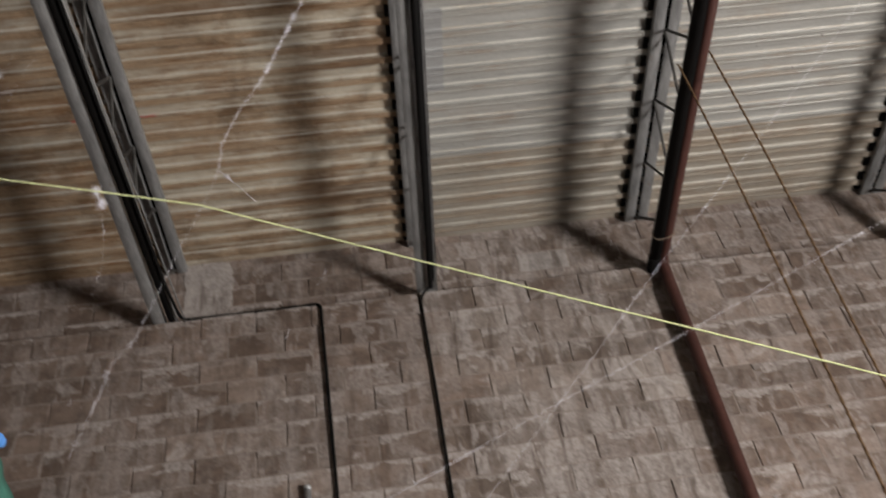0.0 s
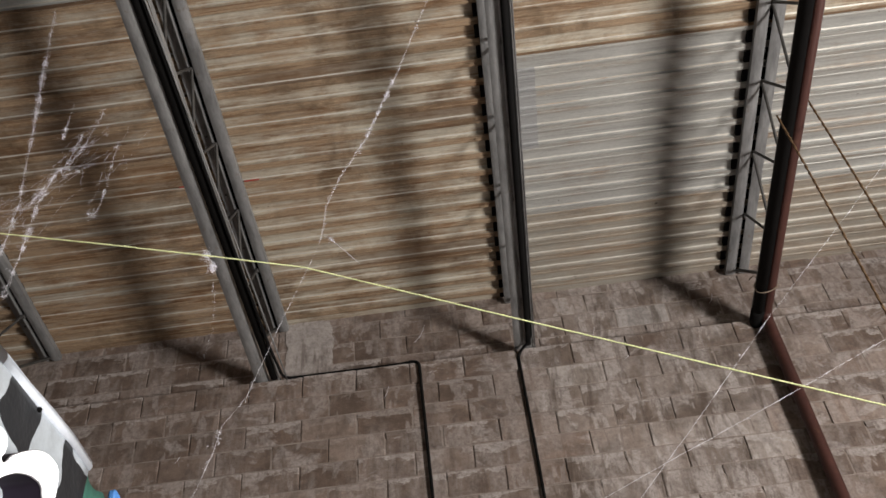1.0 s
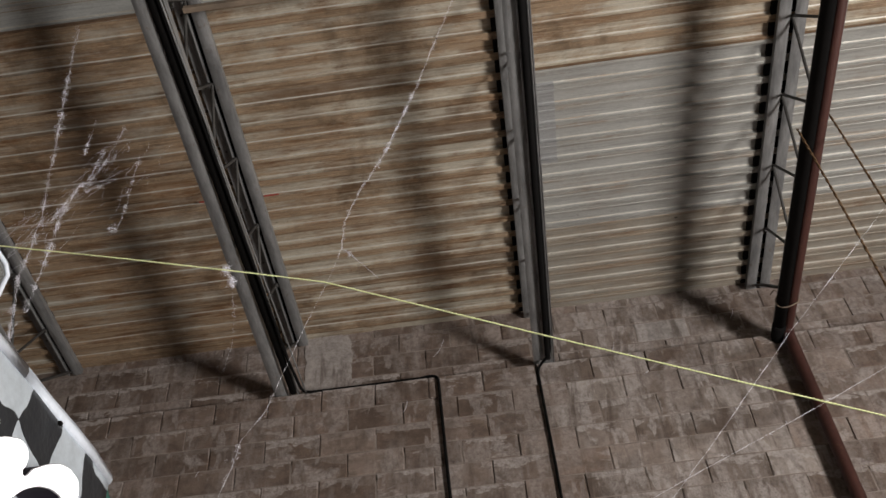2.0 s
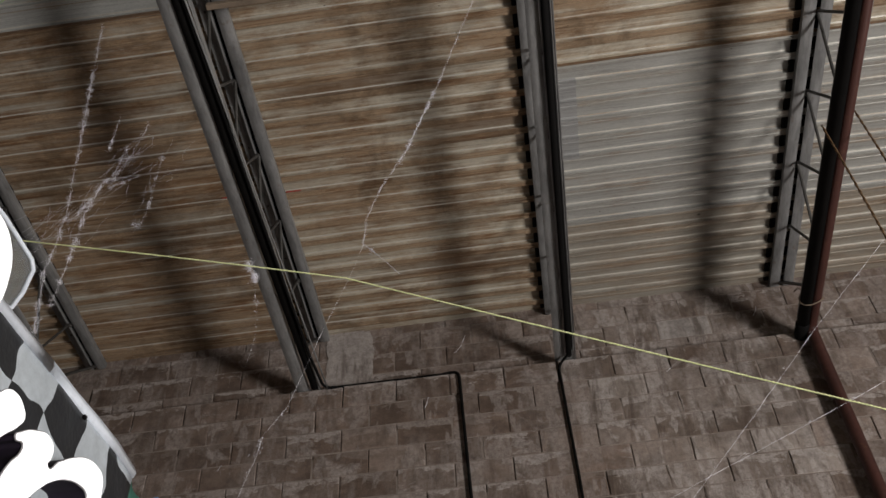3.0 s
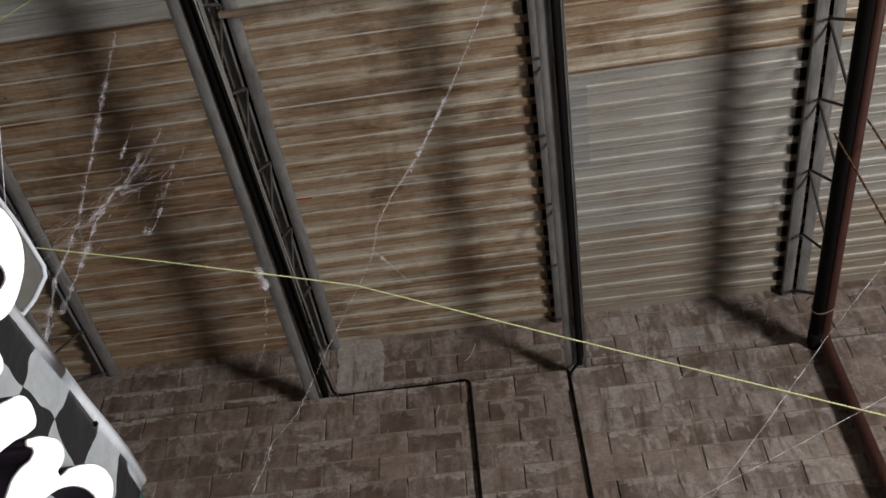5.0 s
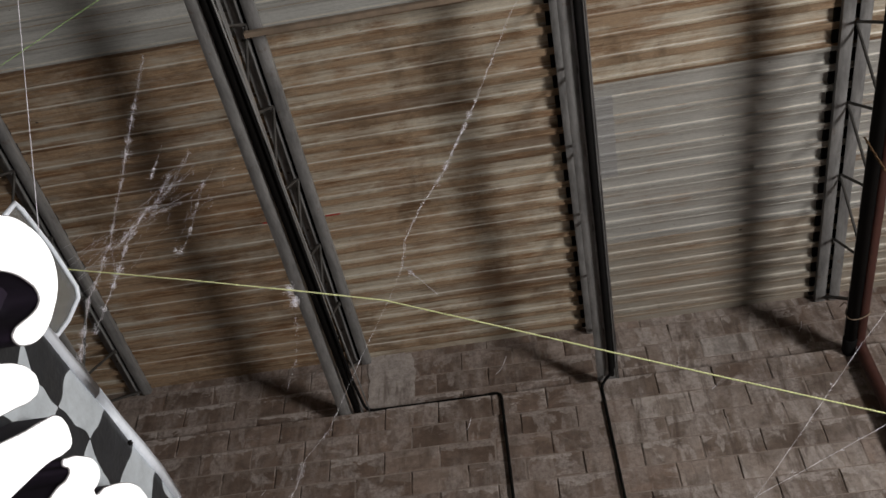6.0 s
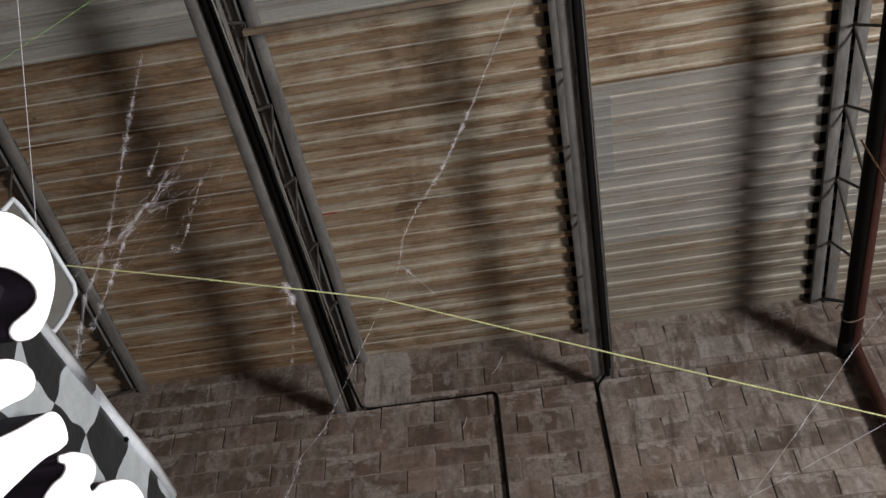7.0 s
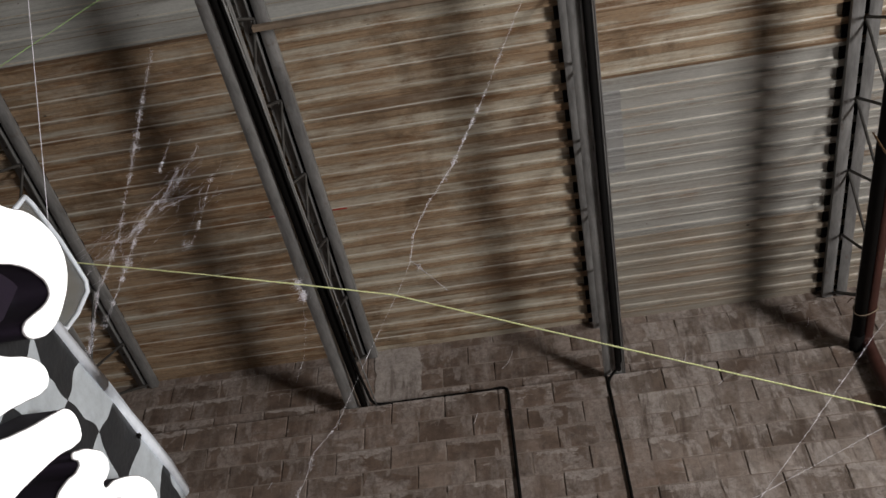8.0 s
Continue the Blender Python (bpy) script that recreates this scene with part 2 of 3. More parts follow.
FLOOR = plain_material("concrete_floor", (0.13, 0.125, 0.118), 0.8, 0.0, 0.25, 2)
PLASTER = plain_material("dusty_wall_paint", (0.13, 0.118, 0.108), 0.9, 0.0, 0.2, 2)
STRING_DARK = plain_material("dull_green_string", (0.25, 0.42, 0.12), 0.6, 0.0, 0.2, 40)
STRING = plain_material("yellow_green_string", (0.97, 1.0, 0.55), 0.4, 0.0, 0.1, 40)
STRING.node_tree.nodes["Principled BSDF"].inputs["Sheen Weight"].default_value = 1.0
STRING.node_tree.nodes["Principled BSDF"].inputs["Sheen Roughness"].default_value = 0.5
STRING.node_tree.nodes["Principled BSDF"].inputs["Sheen Tint"].default_value = (0.9, 1.0, 0.5, 1)
WEB = plain_material("dusty_cobweb", (0.84, 0.82, 0.89), 0.9, 0.0, 0.1, 60)
TRIM = plain_material("brushed_edge_trim", (0.78, 0.83, 0.92), 0.45, 0.0, 0.1, 30)
PURPLE = plain_material("dark_purple_return", (0.014, 0.007, 0.020), 0.8, 0.0, 0.2, 20)
LETTER_EDGE = plain_material("letter_trim_cap", (0.45, 0.43, 0.46), 0.4, 0.2, 0.1, 20)
BLUE_TAG = plain_material("blue_tag", (0.10, 0.30, 0.75), 0.6, 0.0, 0.2, 40)
GREEN = plain_material("green_cloth", (0.05, 0.17, 0.13), 0.8, 0.0, 0.25, 20)


def face_material():
    m, nt, b = material("lit_letter_face", 0.4)
    b.inputs["Base Color"].default_value = (0.85, 0.85, 0.85, 1)
    b.inputs["Emission Color"].default_value = (1.0, 1.0, 1.0, 1)
    b.inputs["Emission Strength"].default_value = 1.1
    return m


def flag_material():
    m, nt, b = material("chequered_vinyl", 0.45)
    pos = place(nt, (1, 1, 1))
    warp = node(nt, "TexNoise", Scale=3.0, Detail=2.0)
    nt.links.new(pos, warp.inputs["Vector"])
    v = nt.nodes.new("ShaderNodeVectorMath")
    v.operation = 'MULTIPLY_ADD'
    nt.links.new(warp.outputs["Color"], v.inputs[0])
    v.inputs[1].default_value = (0.0, 0.22, 0.22)
    nt.links.new(pos, v.inputs[2])
    mp = nt.nodes.new("ShaderNodeMapping")
    mp.inputs["Location"].default_value = (0.5, 0.069, -0.552)
    mp.inputs["Scale"].default_value = (0.001, 3.68, 3.6)
    nt.links.new(v.outputs[0], mp.inputs["Vector"])
    ch = node(nt, "TexChecker", Scale=1.0, Color1=(0.50, 0.545, 0.59, 1), Color2=(0.024, 0.026, 0.03, 1))
    nt.links.new(mp.outputs["Vector"], ch.inputs["Vector"])
    dust = tex(nt, place(nt), 9, 6, 0.7)
    nt.links.new(mix(nt, 1.0, ch.outputs["Color"], ramp(nt, dust, (0.3, 0.8), (0.7, 1.15)), 'MULTIPLY'), b.inputs["Base Color"])
    bump(nt, b, tex(nt, place(nt), 5, 4, 0.6), 0.5, 0.03)
    return m


def glass_material():
    m, nt, b = material("hazy_clear_plastic", 0.12)
    b.inputs["Base Color"].default_value = (0.86, 0.90, 0.90, 1)
    b.inputs["Transmission Weight"].default_value = 0.9
    b.inputs["IOR"].default_value = 1.18
    return m


FACE, FLAG, GLASS = face_material(), flag_material(), glass_material()

# ---------------------------------------------------------------- builders


def mesh_of(name, bm, mat, smooth=False):
    me = bpy.data.meshes.new(name)
    bm.normal_update()
    bm.to_mesh(me)
    bm.free()
    for mt in (mat if isinstance(mat, (list, tuple)) else (mat,)):
        me.materials.append(mt)
    if smooth:
        for p in me.polygons:
            p.use_smooth = True
    return me


def part(name, bm, mat, parent=None, label="", smooth=False):
    ob = new(name, mesh_of(name, bm, mat, smooth))
    if parent:
        ob.parent = parent
    if label:
        tagged(ob, label)
    return ob


def box(bm, lo, hi, bevel=0.0):
    """A box from corner to corner, with bevelled edges."""
    m = Matrix.LocRotScale([(a + b) / 2 for a, b in zip(lo, hi)], None, [b - a for a, b in zip(lo, hi)])
    vs = bmesh.ops.create_cube(bm, size=1, matrix=m)["verts"]
    if bevel:
        es = {e for v in vs for e in v.link_edges}
        bmesh.ops.bevel(bm, geom=list(es), offset=bevel, segments=1, affect='EDGES')
    return bm


def tube(bm, pts, r, sides=8, taper=None, closed_ends=True):
    """A round bar swept along points."""
    pts = [Vector(p) for p in pts]
    rings = []
    side = None
    for i, p in enumerate(pts):
        d = ((pts[i + 1] - p).normalized() if i + 1 < len(pts) else Vector()) + ((p - pts[i - 1]).normalized() if i else Vector())
        d.normalize()
        if side is None:
            side = d.orthogonal().normalized()
        side = (side - d * side.dot(d)).normalized()
        up = d.cross(side)
        rr = r if taper is None else taper[i]
        rings.append([bm.verts.new(p + rr * (math.cos(a) * side + math.sin(a) * up)) for a in (2 * math.pi * k / sides for k in range(sides))])
    for a, b in zip(rings, rings[1:]):
        for k in range(sides):
            bm.faces.new((a[k], a[(k + 1) % sides], b[(k + 1) % sides], b[k]))
    if closed_ends:
        bm.faces.new(rings[0][::-1])
        bm.faces.new(rings[-1])
    return bm


def bend(a, b, c, r, n=6):
    """Points from a round the corner b to c, with an arc about r long on each leg."""
    a, b, c = Vector(a), Vector(b), Vector(c)
    p, q = b + (a - b).normalized() * r, b + (c - b).normalized() * r
    return [(p * (1 - t) ** 2 + b * 2 * t * (1 - t) + q * t * t) for t in (k / n for k in range(n + 1))]


# ---------------------------------------------------------------- plan
LEDGE = 6.9            # top of the thick lower wall
SET_BACK = 0.125       # the upper wall stands back by this
DECK = 7.56            # underside of the roof deck
COURSE, UNIT, UNIT_UPPER = 0.2040, 0.4133, 0.4195
EAST, WEST, SOUTH = 6.60, -8.0, -13.0
JOISTS = (-7.7, -5.85, -3.99, -2.09, -0.12, 1.692, 3.72)


def slab(name, lo, hi, mat, label, category):
    return tagged(part(name, box(bmesh.new(), lo, hi), mat), label, category, kind="structure")


slab("floor", (WEST - 0.3, SOUTH - 0.3, -0.2), (EAST + 0.3, 0.4, 0.0), FLOOR, "grey concrete warehouse floor", "floor")
slab("wall_west", (WEST - 0.3, SOUTH, 0), (WEST, 0.4, DECK + 0.3), PLASTER, "plain dusty masonry side wall", "wall")
slab("wall_south", (WEST - 0.3, SOUTH - 0.3, 0), (EAST + 0.3, SOUTH, DECK + 0.3), PLASTER, "plain dusty masonry rear wall", "wall")


def east_wall():
    """Side wall with the opening that lets the daylight in."""
    bm = bmesh.new()
    y0, y1, z0, z1, t = -7.45, -5.55, 0.05, 2.25, 0.3
    box(bm, (EAST, SOUTH, 0), (EAST + t, y0, DECK + 0.3))
    box(bm, (EAST, y1, 0), (EAST + t, 0.4, DECK + 0.3))
    box(bm, (EAST, y0, 0), (EAST + t, y1, z0))
    box(bm, (EAST, y0, z1), (EAST + t, y1, DECK + 0.3))
    tagged(part("wall_east", bm, PLASTER), "dusty masonry side wall with a daylit loading doorway", "wall", kind="structure")


east_wall()

# ---------------------------------------------------------------- roof deck


def rib_profile(y0, y1, phase=0.0):
    """(y, height, strip) along the ribs; strip 1 is a low flat, 2 a fold with painted highlight, 3 the groove in the
    flat, 0 the rest.
    """
    pitch, low, web, depth = 0.1566, 0.052, -0.002, 0.036
    up = pitch - low - 2 * web
    shape = [(0, 0, 1), (0.027, 0, 3), (0.0300, 0.0035, 3), (0.0335, 0, 1), (low, 0, 0), (low + web, depth, 0)]
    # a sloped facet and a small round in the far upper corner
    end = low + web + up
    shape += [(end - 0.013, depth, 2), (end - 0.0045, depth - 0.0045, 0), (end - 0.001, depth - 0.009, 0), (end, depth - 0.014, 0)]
    k = math.floor((y0 - phase) / pitch) - 1
    pts = []
    while phase + k * pitch < y1:
        s = phase + k * pitch
        pts += [(s + dy, h, low_flat) for dy, h, low_flat in shape if y0 < s + dy < y1]
        k += 1
    return [(y0, pts[0][1], 0)] + pts + [(y1, pts[-1][1], 0)]


def x_mid(a, b):
    return (a.co.x + b.co.x) / 2


def roof_deck():
    bm = bmesh.new()
    edges = (WEST - 0.3,) + JOISTS[1:] + (EAST + 0.3,)
    for i, (a, b) in enumerate(zip(edges, edges[1:])):
        right = a > -1.0
        lap = -2.19 if right else -2.98
        sheets = ((lap, 0.25, 0.0, 2 if right else (7 if a < -3.0 else 0)), (-7.1, lap + 0.05, 0.004, 0 if right else 11), (SOUTH - 0.2, -7.05, 0.008, 2 if right else 0))
        for y0, y1, lift, slot in sheets:
            n = max(2, int((b - a) / 0.25))
            rows = []
            prof = rib_profile(y0, y1, RIB_PHASE)
            for y, h, low in prof:
                row = []
                for k in range(n + 1):
                    x = a + (b - a) * k / n
                    sag = 0.006 * noise.noise((x * 0.9, y * 1.3, i * 3.0)) + 0.003 * noise.noise((x * 3, y * 5, 7.0))
                    row.append(bm.verts.new((x, y, DECK + h + sag + lift)))
                rows.append(row)
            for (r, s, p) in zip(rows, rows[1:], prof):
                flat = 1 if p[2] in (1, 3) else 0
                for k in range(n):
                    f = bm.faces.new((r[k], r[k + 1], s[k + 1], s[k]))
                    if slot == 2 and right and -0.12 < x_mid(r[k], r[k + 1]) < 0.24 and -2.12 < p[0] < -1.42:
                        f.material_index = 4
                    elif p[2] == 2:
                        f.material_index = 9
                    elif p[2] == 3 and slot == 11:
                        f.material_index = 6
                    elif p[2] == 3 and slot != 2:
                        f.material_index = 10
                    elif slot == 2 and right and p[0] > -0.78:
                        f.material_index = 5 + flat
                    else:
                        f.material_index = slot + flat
                    f.smooth = True
    bmesh.ops.reverse_faces(bm, faces=bm.faces)
    for e in bm.edges:
        if len(e.link_faces) == 2 and e.calc_face_angle() > radians(20):
            e.smooth = False
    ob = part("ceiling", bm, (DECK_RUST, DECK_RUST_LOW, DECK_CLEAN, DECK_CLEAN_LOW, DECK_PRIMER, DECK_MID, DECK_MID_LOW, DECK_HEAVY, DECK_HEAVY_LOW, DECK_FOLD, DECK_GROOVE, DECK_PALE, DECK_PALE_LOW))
    tagged(ob, "ribbed steel roof deck, galvanised sheets streaked with brown rust", "ceiling", kind="structure")


RIB_PHASE = -0.0176
roof_deck()
slab("roof_cover", (WEST - 0.4, SOUTH - 0.4, DECK + 0.09), (EAST + 0.4, 0.5, DECK + 0.2), PLASTER, "roof boarding above the steel deck", "roof")

# ---------------------------------------------------------------- joists


def angle_bar(bm, x0, x1, z0, z1, y0, y1, t=0.007, bow=0.010):
    """A rolled L section along y: a slightly bowed leg at z0 from x0 to x1, an upright leg at x1 up to z1."""
    up = 1 if z1 > z0 else -1
    sx = 1 if x1 > x0 else -1
    leg = [(x0 + (x1 - x0) * k / 8, z0 - bow * (1 - (2 * k / 8 - 1) ** 2) + bow) for k in range(9)]
    prof = leg + [(x1, z1), (x1 - sx * t, z1), (x1 - sx * t, z0 + bow + up * t), (x0, z0 + bow + up * t)]
    n = 12
    rings = []
    for k in range(n + 1):
        y = y0 + (y1 - y0) * k / n
        rings.append([bm.verts.new((x + 0.0016 * noise.noise((y * 2.3, x1 * 9, 4.0)), y, z + 0.0016 * noise.noise((y * 2.1, x0 * 9, 8.0)))) for x, z in prof])
    m = len(prof)
    for a, b in zip(rings, rings[1:]):
        for j in range(m):
            bm.faces.new((a[j], a[(j + 1) % m], b[(j + 1) % m], b[j])).smooth = j < 8
    bm.faces.new(rings[0])
    bm.faces.new(rings[-1])
    bmesh.ops.recalc_face_normals(bm, faces=bm.faces)
    for e in bm.edges:
        if len(e.link_faces) == 2 and e.calc_face_angle() > radians(35):
            e.smooth = False
    return bm


def bolt_mesh():
    bm = bmesh.new()
    bmesh.ops.create_cone(bm, cap_ends=True, segments=6, radius1=0.008, radius2=0.010, depth=0.012)
    return mesh_of("bolt", bm, ROD)


BOLT = bolt_mesh()


def joist(x, wide_l, wide_r, gap_l, gap_r, phase):
    root = new("steel_joist")
    root.location = (x, 0, LEDGE)
    y0 = SOUTH + 0.02
    h = DECK - LEDGE - 0.008
    tops = {}
    for s in (-1, 1):
        part("bottom_chord_angle", angle_bar(bmesh.new(), -wide_l if s < 0 else wide_r, -gap_l if s < 0 else gap_r, 0.004, 0.075, y0, SET_BACK - 0.004), STEEL, root)
        if s < 0 and x < -1.0:
            bar = angle_bar(bmesh.new(), s * 0.092, s * 0.014, h - 0.012, h - 0.055, y0, SET_BACK - 0.025)
        else:
            bar = angle_bar(bmesh.new(), s * 0.014, s * 0.092, h - 0.055, h, y0, SET_BACK - 0.025)
        tops[s] = part("top_chord_angle", bar, STEEL, root)
    # added black box: stands in for the shade in the flutes over the chord
    part("bearing_plate", box(bmesh.new(), (-0.094, y0, h + 0.001) if x < -1.0 else (-0.122, y0, h + 0.016), (0.070 if x < -1.0 else 0.05, 0.09, h + 0.062)), BLACK, root, "black strip standing in for shade between joist and deck")
    step = 0.61
    y = phase
    zt, zb = h - 0.03, 0.045
    bm = bmesh.new()
    zig = []
    while y > y0 + 0.3:
        zig += bend((0, y + step / 2, zb), (0, y, zt), (0, y - step / 2, zb), 0.035, 4)
        zig += bend((0, y, zt), (0, y - step / 2, zb), (0, y - step, zt), 0.035, 4)
        y -= step
    tube(bm, zig, 0.0105, 7)
    part("web_rod", bm, ROD, root, "bent round steel bar", True)
    bm = bmesh.new()
    for dx in (-0.016, 0.016):
        tube(bm, [(dx, 0.075, zt - 0.012), (dx, 0.05, zt - 0.03), (dx * 0.6, -0.42, zb + 0.03), (dx * 0.6, -0.52, zb)], 0.0105, 7)
    part("end_rod", bm, ROD, root, "", True)
    for k in range(7):
        for s in (-1, 1):
            ob = new("bolt", BOLT)
            ob.location = (s * 0.058, -0.35 - 0.53 * k - 0.05 * s, h - (0.012 if s < 0 and x < -1.0 else 0.045))
            ob.parent = tops[s]
    tagged(root, "grey open-web steel roof joist bearing on the block wall ledge", "joist", "roof joists")
    return root


for row in zip(JOISTS, (0.08, 0.08, 0.08, 0.118, 0.08, 0.08, 0.08), (0.08, 0.08, 0.08, 0.062, 0.068, 0.08, 0.08),
               (0.014, 0.014, 0.014, 0.030, 0.003, 0.014, 0.014), (0.014, 0.014, 0.014, 0.050, 0.003, 0.014, 0.014), (-0.5, -0.5, -0.45, -0.62, -0.55, -0.54, -0.5)):
    joist(*row)

# ---------------------------------------------------------------- pipes, conduits, ropes


def conduit(runs, r, label):
    ob = new("black_conduit")
    for run in runs:
        part("conduit_run", tube(bmesh.new(), run, r, 10), BLACK, ob, "", True)
    tagged(ob, label, "conduit", "wall conduits")


def conduits():
    z = LEDGE - 0.016
    a, b = Vector((-2.19, SOUTH + 0.1, z + 0.014)), Vector((-2.015, -0.40, z + 0.008))
    run = [a, b] + bend(b, (-1.985, -0.03, z), (-1.85, 0.002, LEDGE + 0.012), 0.08)
    # ledge run set at the very edge, doubling as the dark shadow line there
    run += [Vector((-1.80, 0.004, LEDGE + 0.012)), Vector((-1.4, 0.006, LEDGE + 0.012)), Vector((-1.08, 0.002, LEDGE + 0.012))]
    run += bend((-1.08, 0.002, LEDGE + 0.012), (-0.94, -0.024, LEDGE + 0.008), (-0.925, -0.024, 6.0), 0.07)
    run += [Vector((-0.905, -0.016, 5.3)), Vector((-0.89, -0.016, 0.1))]
    conduit((run,), 0.0115, "black conduit along a joist, turning down the block wall")
    # black filler in the slot between the chord angles, standing in for its shade
    conduit(([Vector((-2.20, SOUTH + 0.1, z + 0.034)), Vector((-2.062, -0.02, z + 0.034))],), 0.030, "thick black tube along a joist chord")
    bm = tube(bmesh.new(), [(-2.28, SOUTH + 0.1, z), (-1.966, -0.3, z), (-1.960, -0.02, z)], 0.006, 8)
    tagged(part("wire", bm, STEEL, None, "", True), "thin pale steel wire along a joist", "wire")
    x = -0.072
    p, q = Vector((x, SOUTH + 0.1, z)), Vector((x, -0.42, z))
    run = [p, q] + bend(q, (x, -0.14, z), (x - 0.10, -0.02, LEDGE - 0.05), 0.06)
    run += bend((x, -0.14, z), (x - 0.11, -0.018, LEDGE - 0.055), (x - 0.105, -0.016, 6.0), 0.05)
    run += [Vector((-0.168, -0.016, 5.9)), Vector((-0.15, -0.016, 0.1))]
    conduit((run,), 0.0105, "thin black conduit bent from a joist down the wall")
    conduit(([Vector((x - 0.022, SOUTH + 0.1, z - 0.004)), Vector((x - 0.022, -0.12, z - 0.004)), Vector((x - 0.02, -0.07, z + 0.01))],), 0.021, "thick black tube along a joist chord")
    bm = tube(bmesh.new(), [(-0.047, SOUTH + 0.1, z + 0.012), (-0.047, 0.05, z + 0.012)], 0.006, 8)
    tagged(part("wire", bm, STEEL, None, "", True), "thin pale steel wire along a joist", "wire")


conduits()


def red_pipe():
    ob = new("red_pipe")
    z = LEDGE - 0.044
    far, near = Vector((1.690, SOUTH + 0.1, z)), Vector((1.712, -0.22, z))
    run = [far] + bend(near, (1.703, -0.087, z), (1.701, -0.085, 6.0), 0.08, 8)
    run += [Vector((1.703, -0.085, 5.2)), Vector((1.706, -0.085, 0.05))]
    part("pipe_run", tube(bmesh.new(), run, 0.036, 18, [0.036, 0.036] + [min(0.045, 0.038 + 0.0016 * k) for k in range(len(run) - 2)]), RED_PIPE, ob, "", True)
    tagged(ob, "dark red-oxide painted steel pipe along a joist and down the wall", "pipe")
    ob = new("black_pipe")
    z = LEDGE - 0.052
    far, near = Vector((1.618, SOUTH + 0.1, z)), Vector((1.634, -0.24, z))
    near.y = -0.012
    part("pipe_run", tube(bmesh.new(), [far, near], 0.043, 20), BLACK, ob, "", True)
    d = (near - far).normalized()
    part("coupling", tube(bmesh.new(), [near - d * 0.16, near - d * 0.15, near - d * 0.03, near], 0.05, 20, (0.043, 0.051, 0.051, 0.04)), BLACK, ob, "", True)
    c = near - d * 0.40 + Vector((0.035, 0, 0.01))
    tie = [c + Vector((0.084 * math.cos(t), 0.014 * math.sin(2 * t), 0.060 * math.sin(t))) for t in (2 * math.pi * k / 20 for k in range(21))]
    tie += [c + Vector((-0.03, 0.01, 0.09)), c + Vector((-0.06, 0.0, 0.12)), c + Vector((-0.09, 0.02, 0.10))]
    part("wire_tie", tube(bmesh.new(), tie, 0.005, 6), WOOD, ob, "pale twisted wire tie", True)
    tagged(ob, "black pipe tied alongside a red pipe under a joist", "pipe")


red_pipe()


def riser():
    ob = new("metal_conduit")
    part("riser", tube(bmesh.new(), [(-1.095, -0.026, 0.02), (-1.095, -0.026, 5.335)], 0.022, 14), ZINC, ob, "", True)
    part("end_cap", tube(bmesh.new(), [(-1.095, -0.026, 5.315), (-1.095, -0.026, 5.34)], 0.025, 14), ZINC, ob, "", True)
    tagged(ob, "short pale galvanised conduit riser on the block wall", "conduit")


riser()


def rope(x, y, top, sway):
    ob = new("hanging_rope")
    bm = bmesh.new()
    for ph in (0.0, math.pi):
        pts = []
        for k in range(300):
            z = top - k * 0.017
            pts.append((x + sway * math.sin(k * 0.025) + 0.0036 * math.cos(k * 0.8 + ph), y + 0.0036 * math.sin(k * 0.8 + ph), z))
        tube(bm, pts, 0.0048, 5)
    part("strand", bm, ROPE, ob, "", True)
    tagged(ob, "brown twisted hoist rope hanging over the red pipe", "rope", "hoist ropes")


rope(1.565, -1.95, 6.87, 0.008)
rope(1.80, -1.95, 6.98, 0.012)


def batten():
    bm = box(bmesh.new(), (-2.06, -3.12, 7.285), (-0.2, -3.085, 7.325), 0.004)
    tagged(part("roof_batten", bm, WOOD), "weathered brown wooden batten across the joists", "batten")


batten()


def lap_strip(x0, x1, y, drop):
    """The rusted lip of an overlapping deck sheet."""
    bm = bmesh.new()
    n = 24
    rings = []
    for k in range(n + 1):
        x = x0 + (x1 - x0) * k / n
        w = 0.005 * noise.noise((x * 7, y, 3.0))
        rings.append([bm.verts.new((x, y + dy, z)) for dy, z in ((0.0, DECK + 0.005), (-0.012, DECK - drop + w), (-0.018, DECK - drop + w), (-0.014, DECK + 0.005))])
    for a, b in zip(rings, rings[1:]):
        for j in range(4):
            bm.faces.new((a[j], a[(j + 1) % 4], b[(j + 1) % 4], b[j]))
    bm.faces.new(rings[0])
    bm.faces.new(rings[-1])
    bmesh.ops.recalc_face_normals(bm, faces=bm.faces)
    tagged(part("trim", bm, LAP), "rusty brown lip of an overlapping roof sheet", "trim", kind="structure")


lap_strip(-3.89, -2.22, -2.98, 0.042)
lap_strip(-5.75, -4.09, -2.98, 0.042)
lap_strip(-0.02, 1.60, -2.19, 0.008)
lap_strip(1.80, 3.62, -2.19, 0.008)


def paint_mark(x, y, length):
    bm = bmesh.new()
    box(bm, (x - length / 2, y - 0.006, DECK - 0.006), (x + length / 2, y + 0.006, DECK + 0.001), 0.002)
    tagged(part("paint_mark", bm, RED_MARK), "short faded red paint stroke on the roof deck", "paint mark", "paint marks")


paint_mark(-2.42, -1.47, 0.09)
paint_mark(-1.94, -1.45, 0.11)

# ---------------------------------------------------------------- sign
SX = -2.25


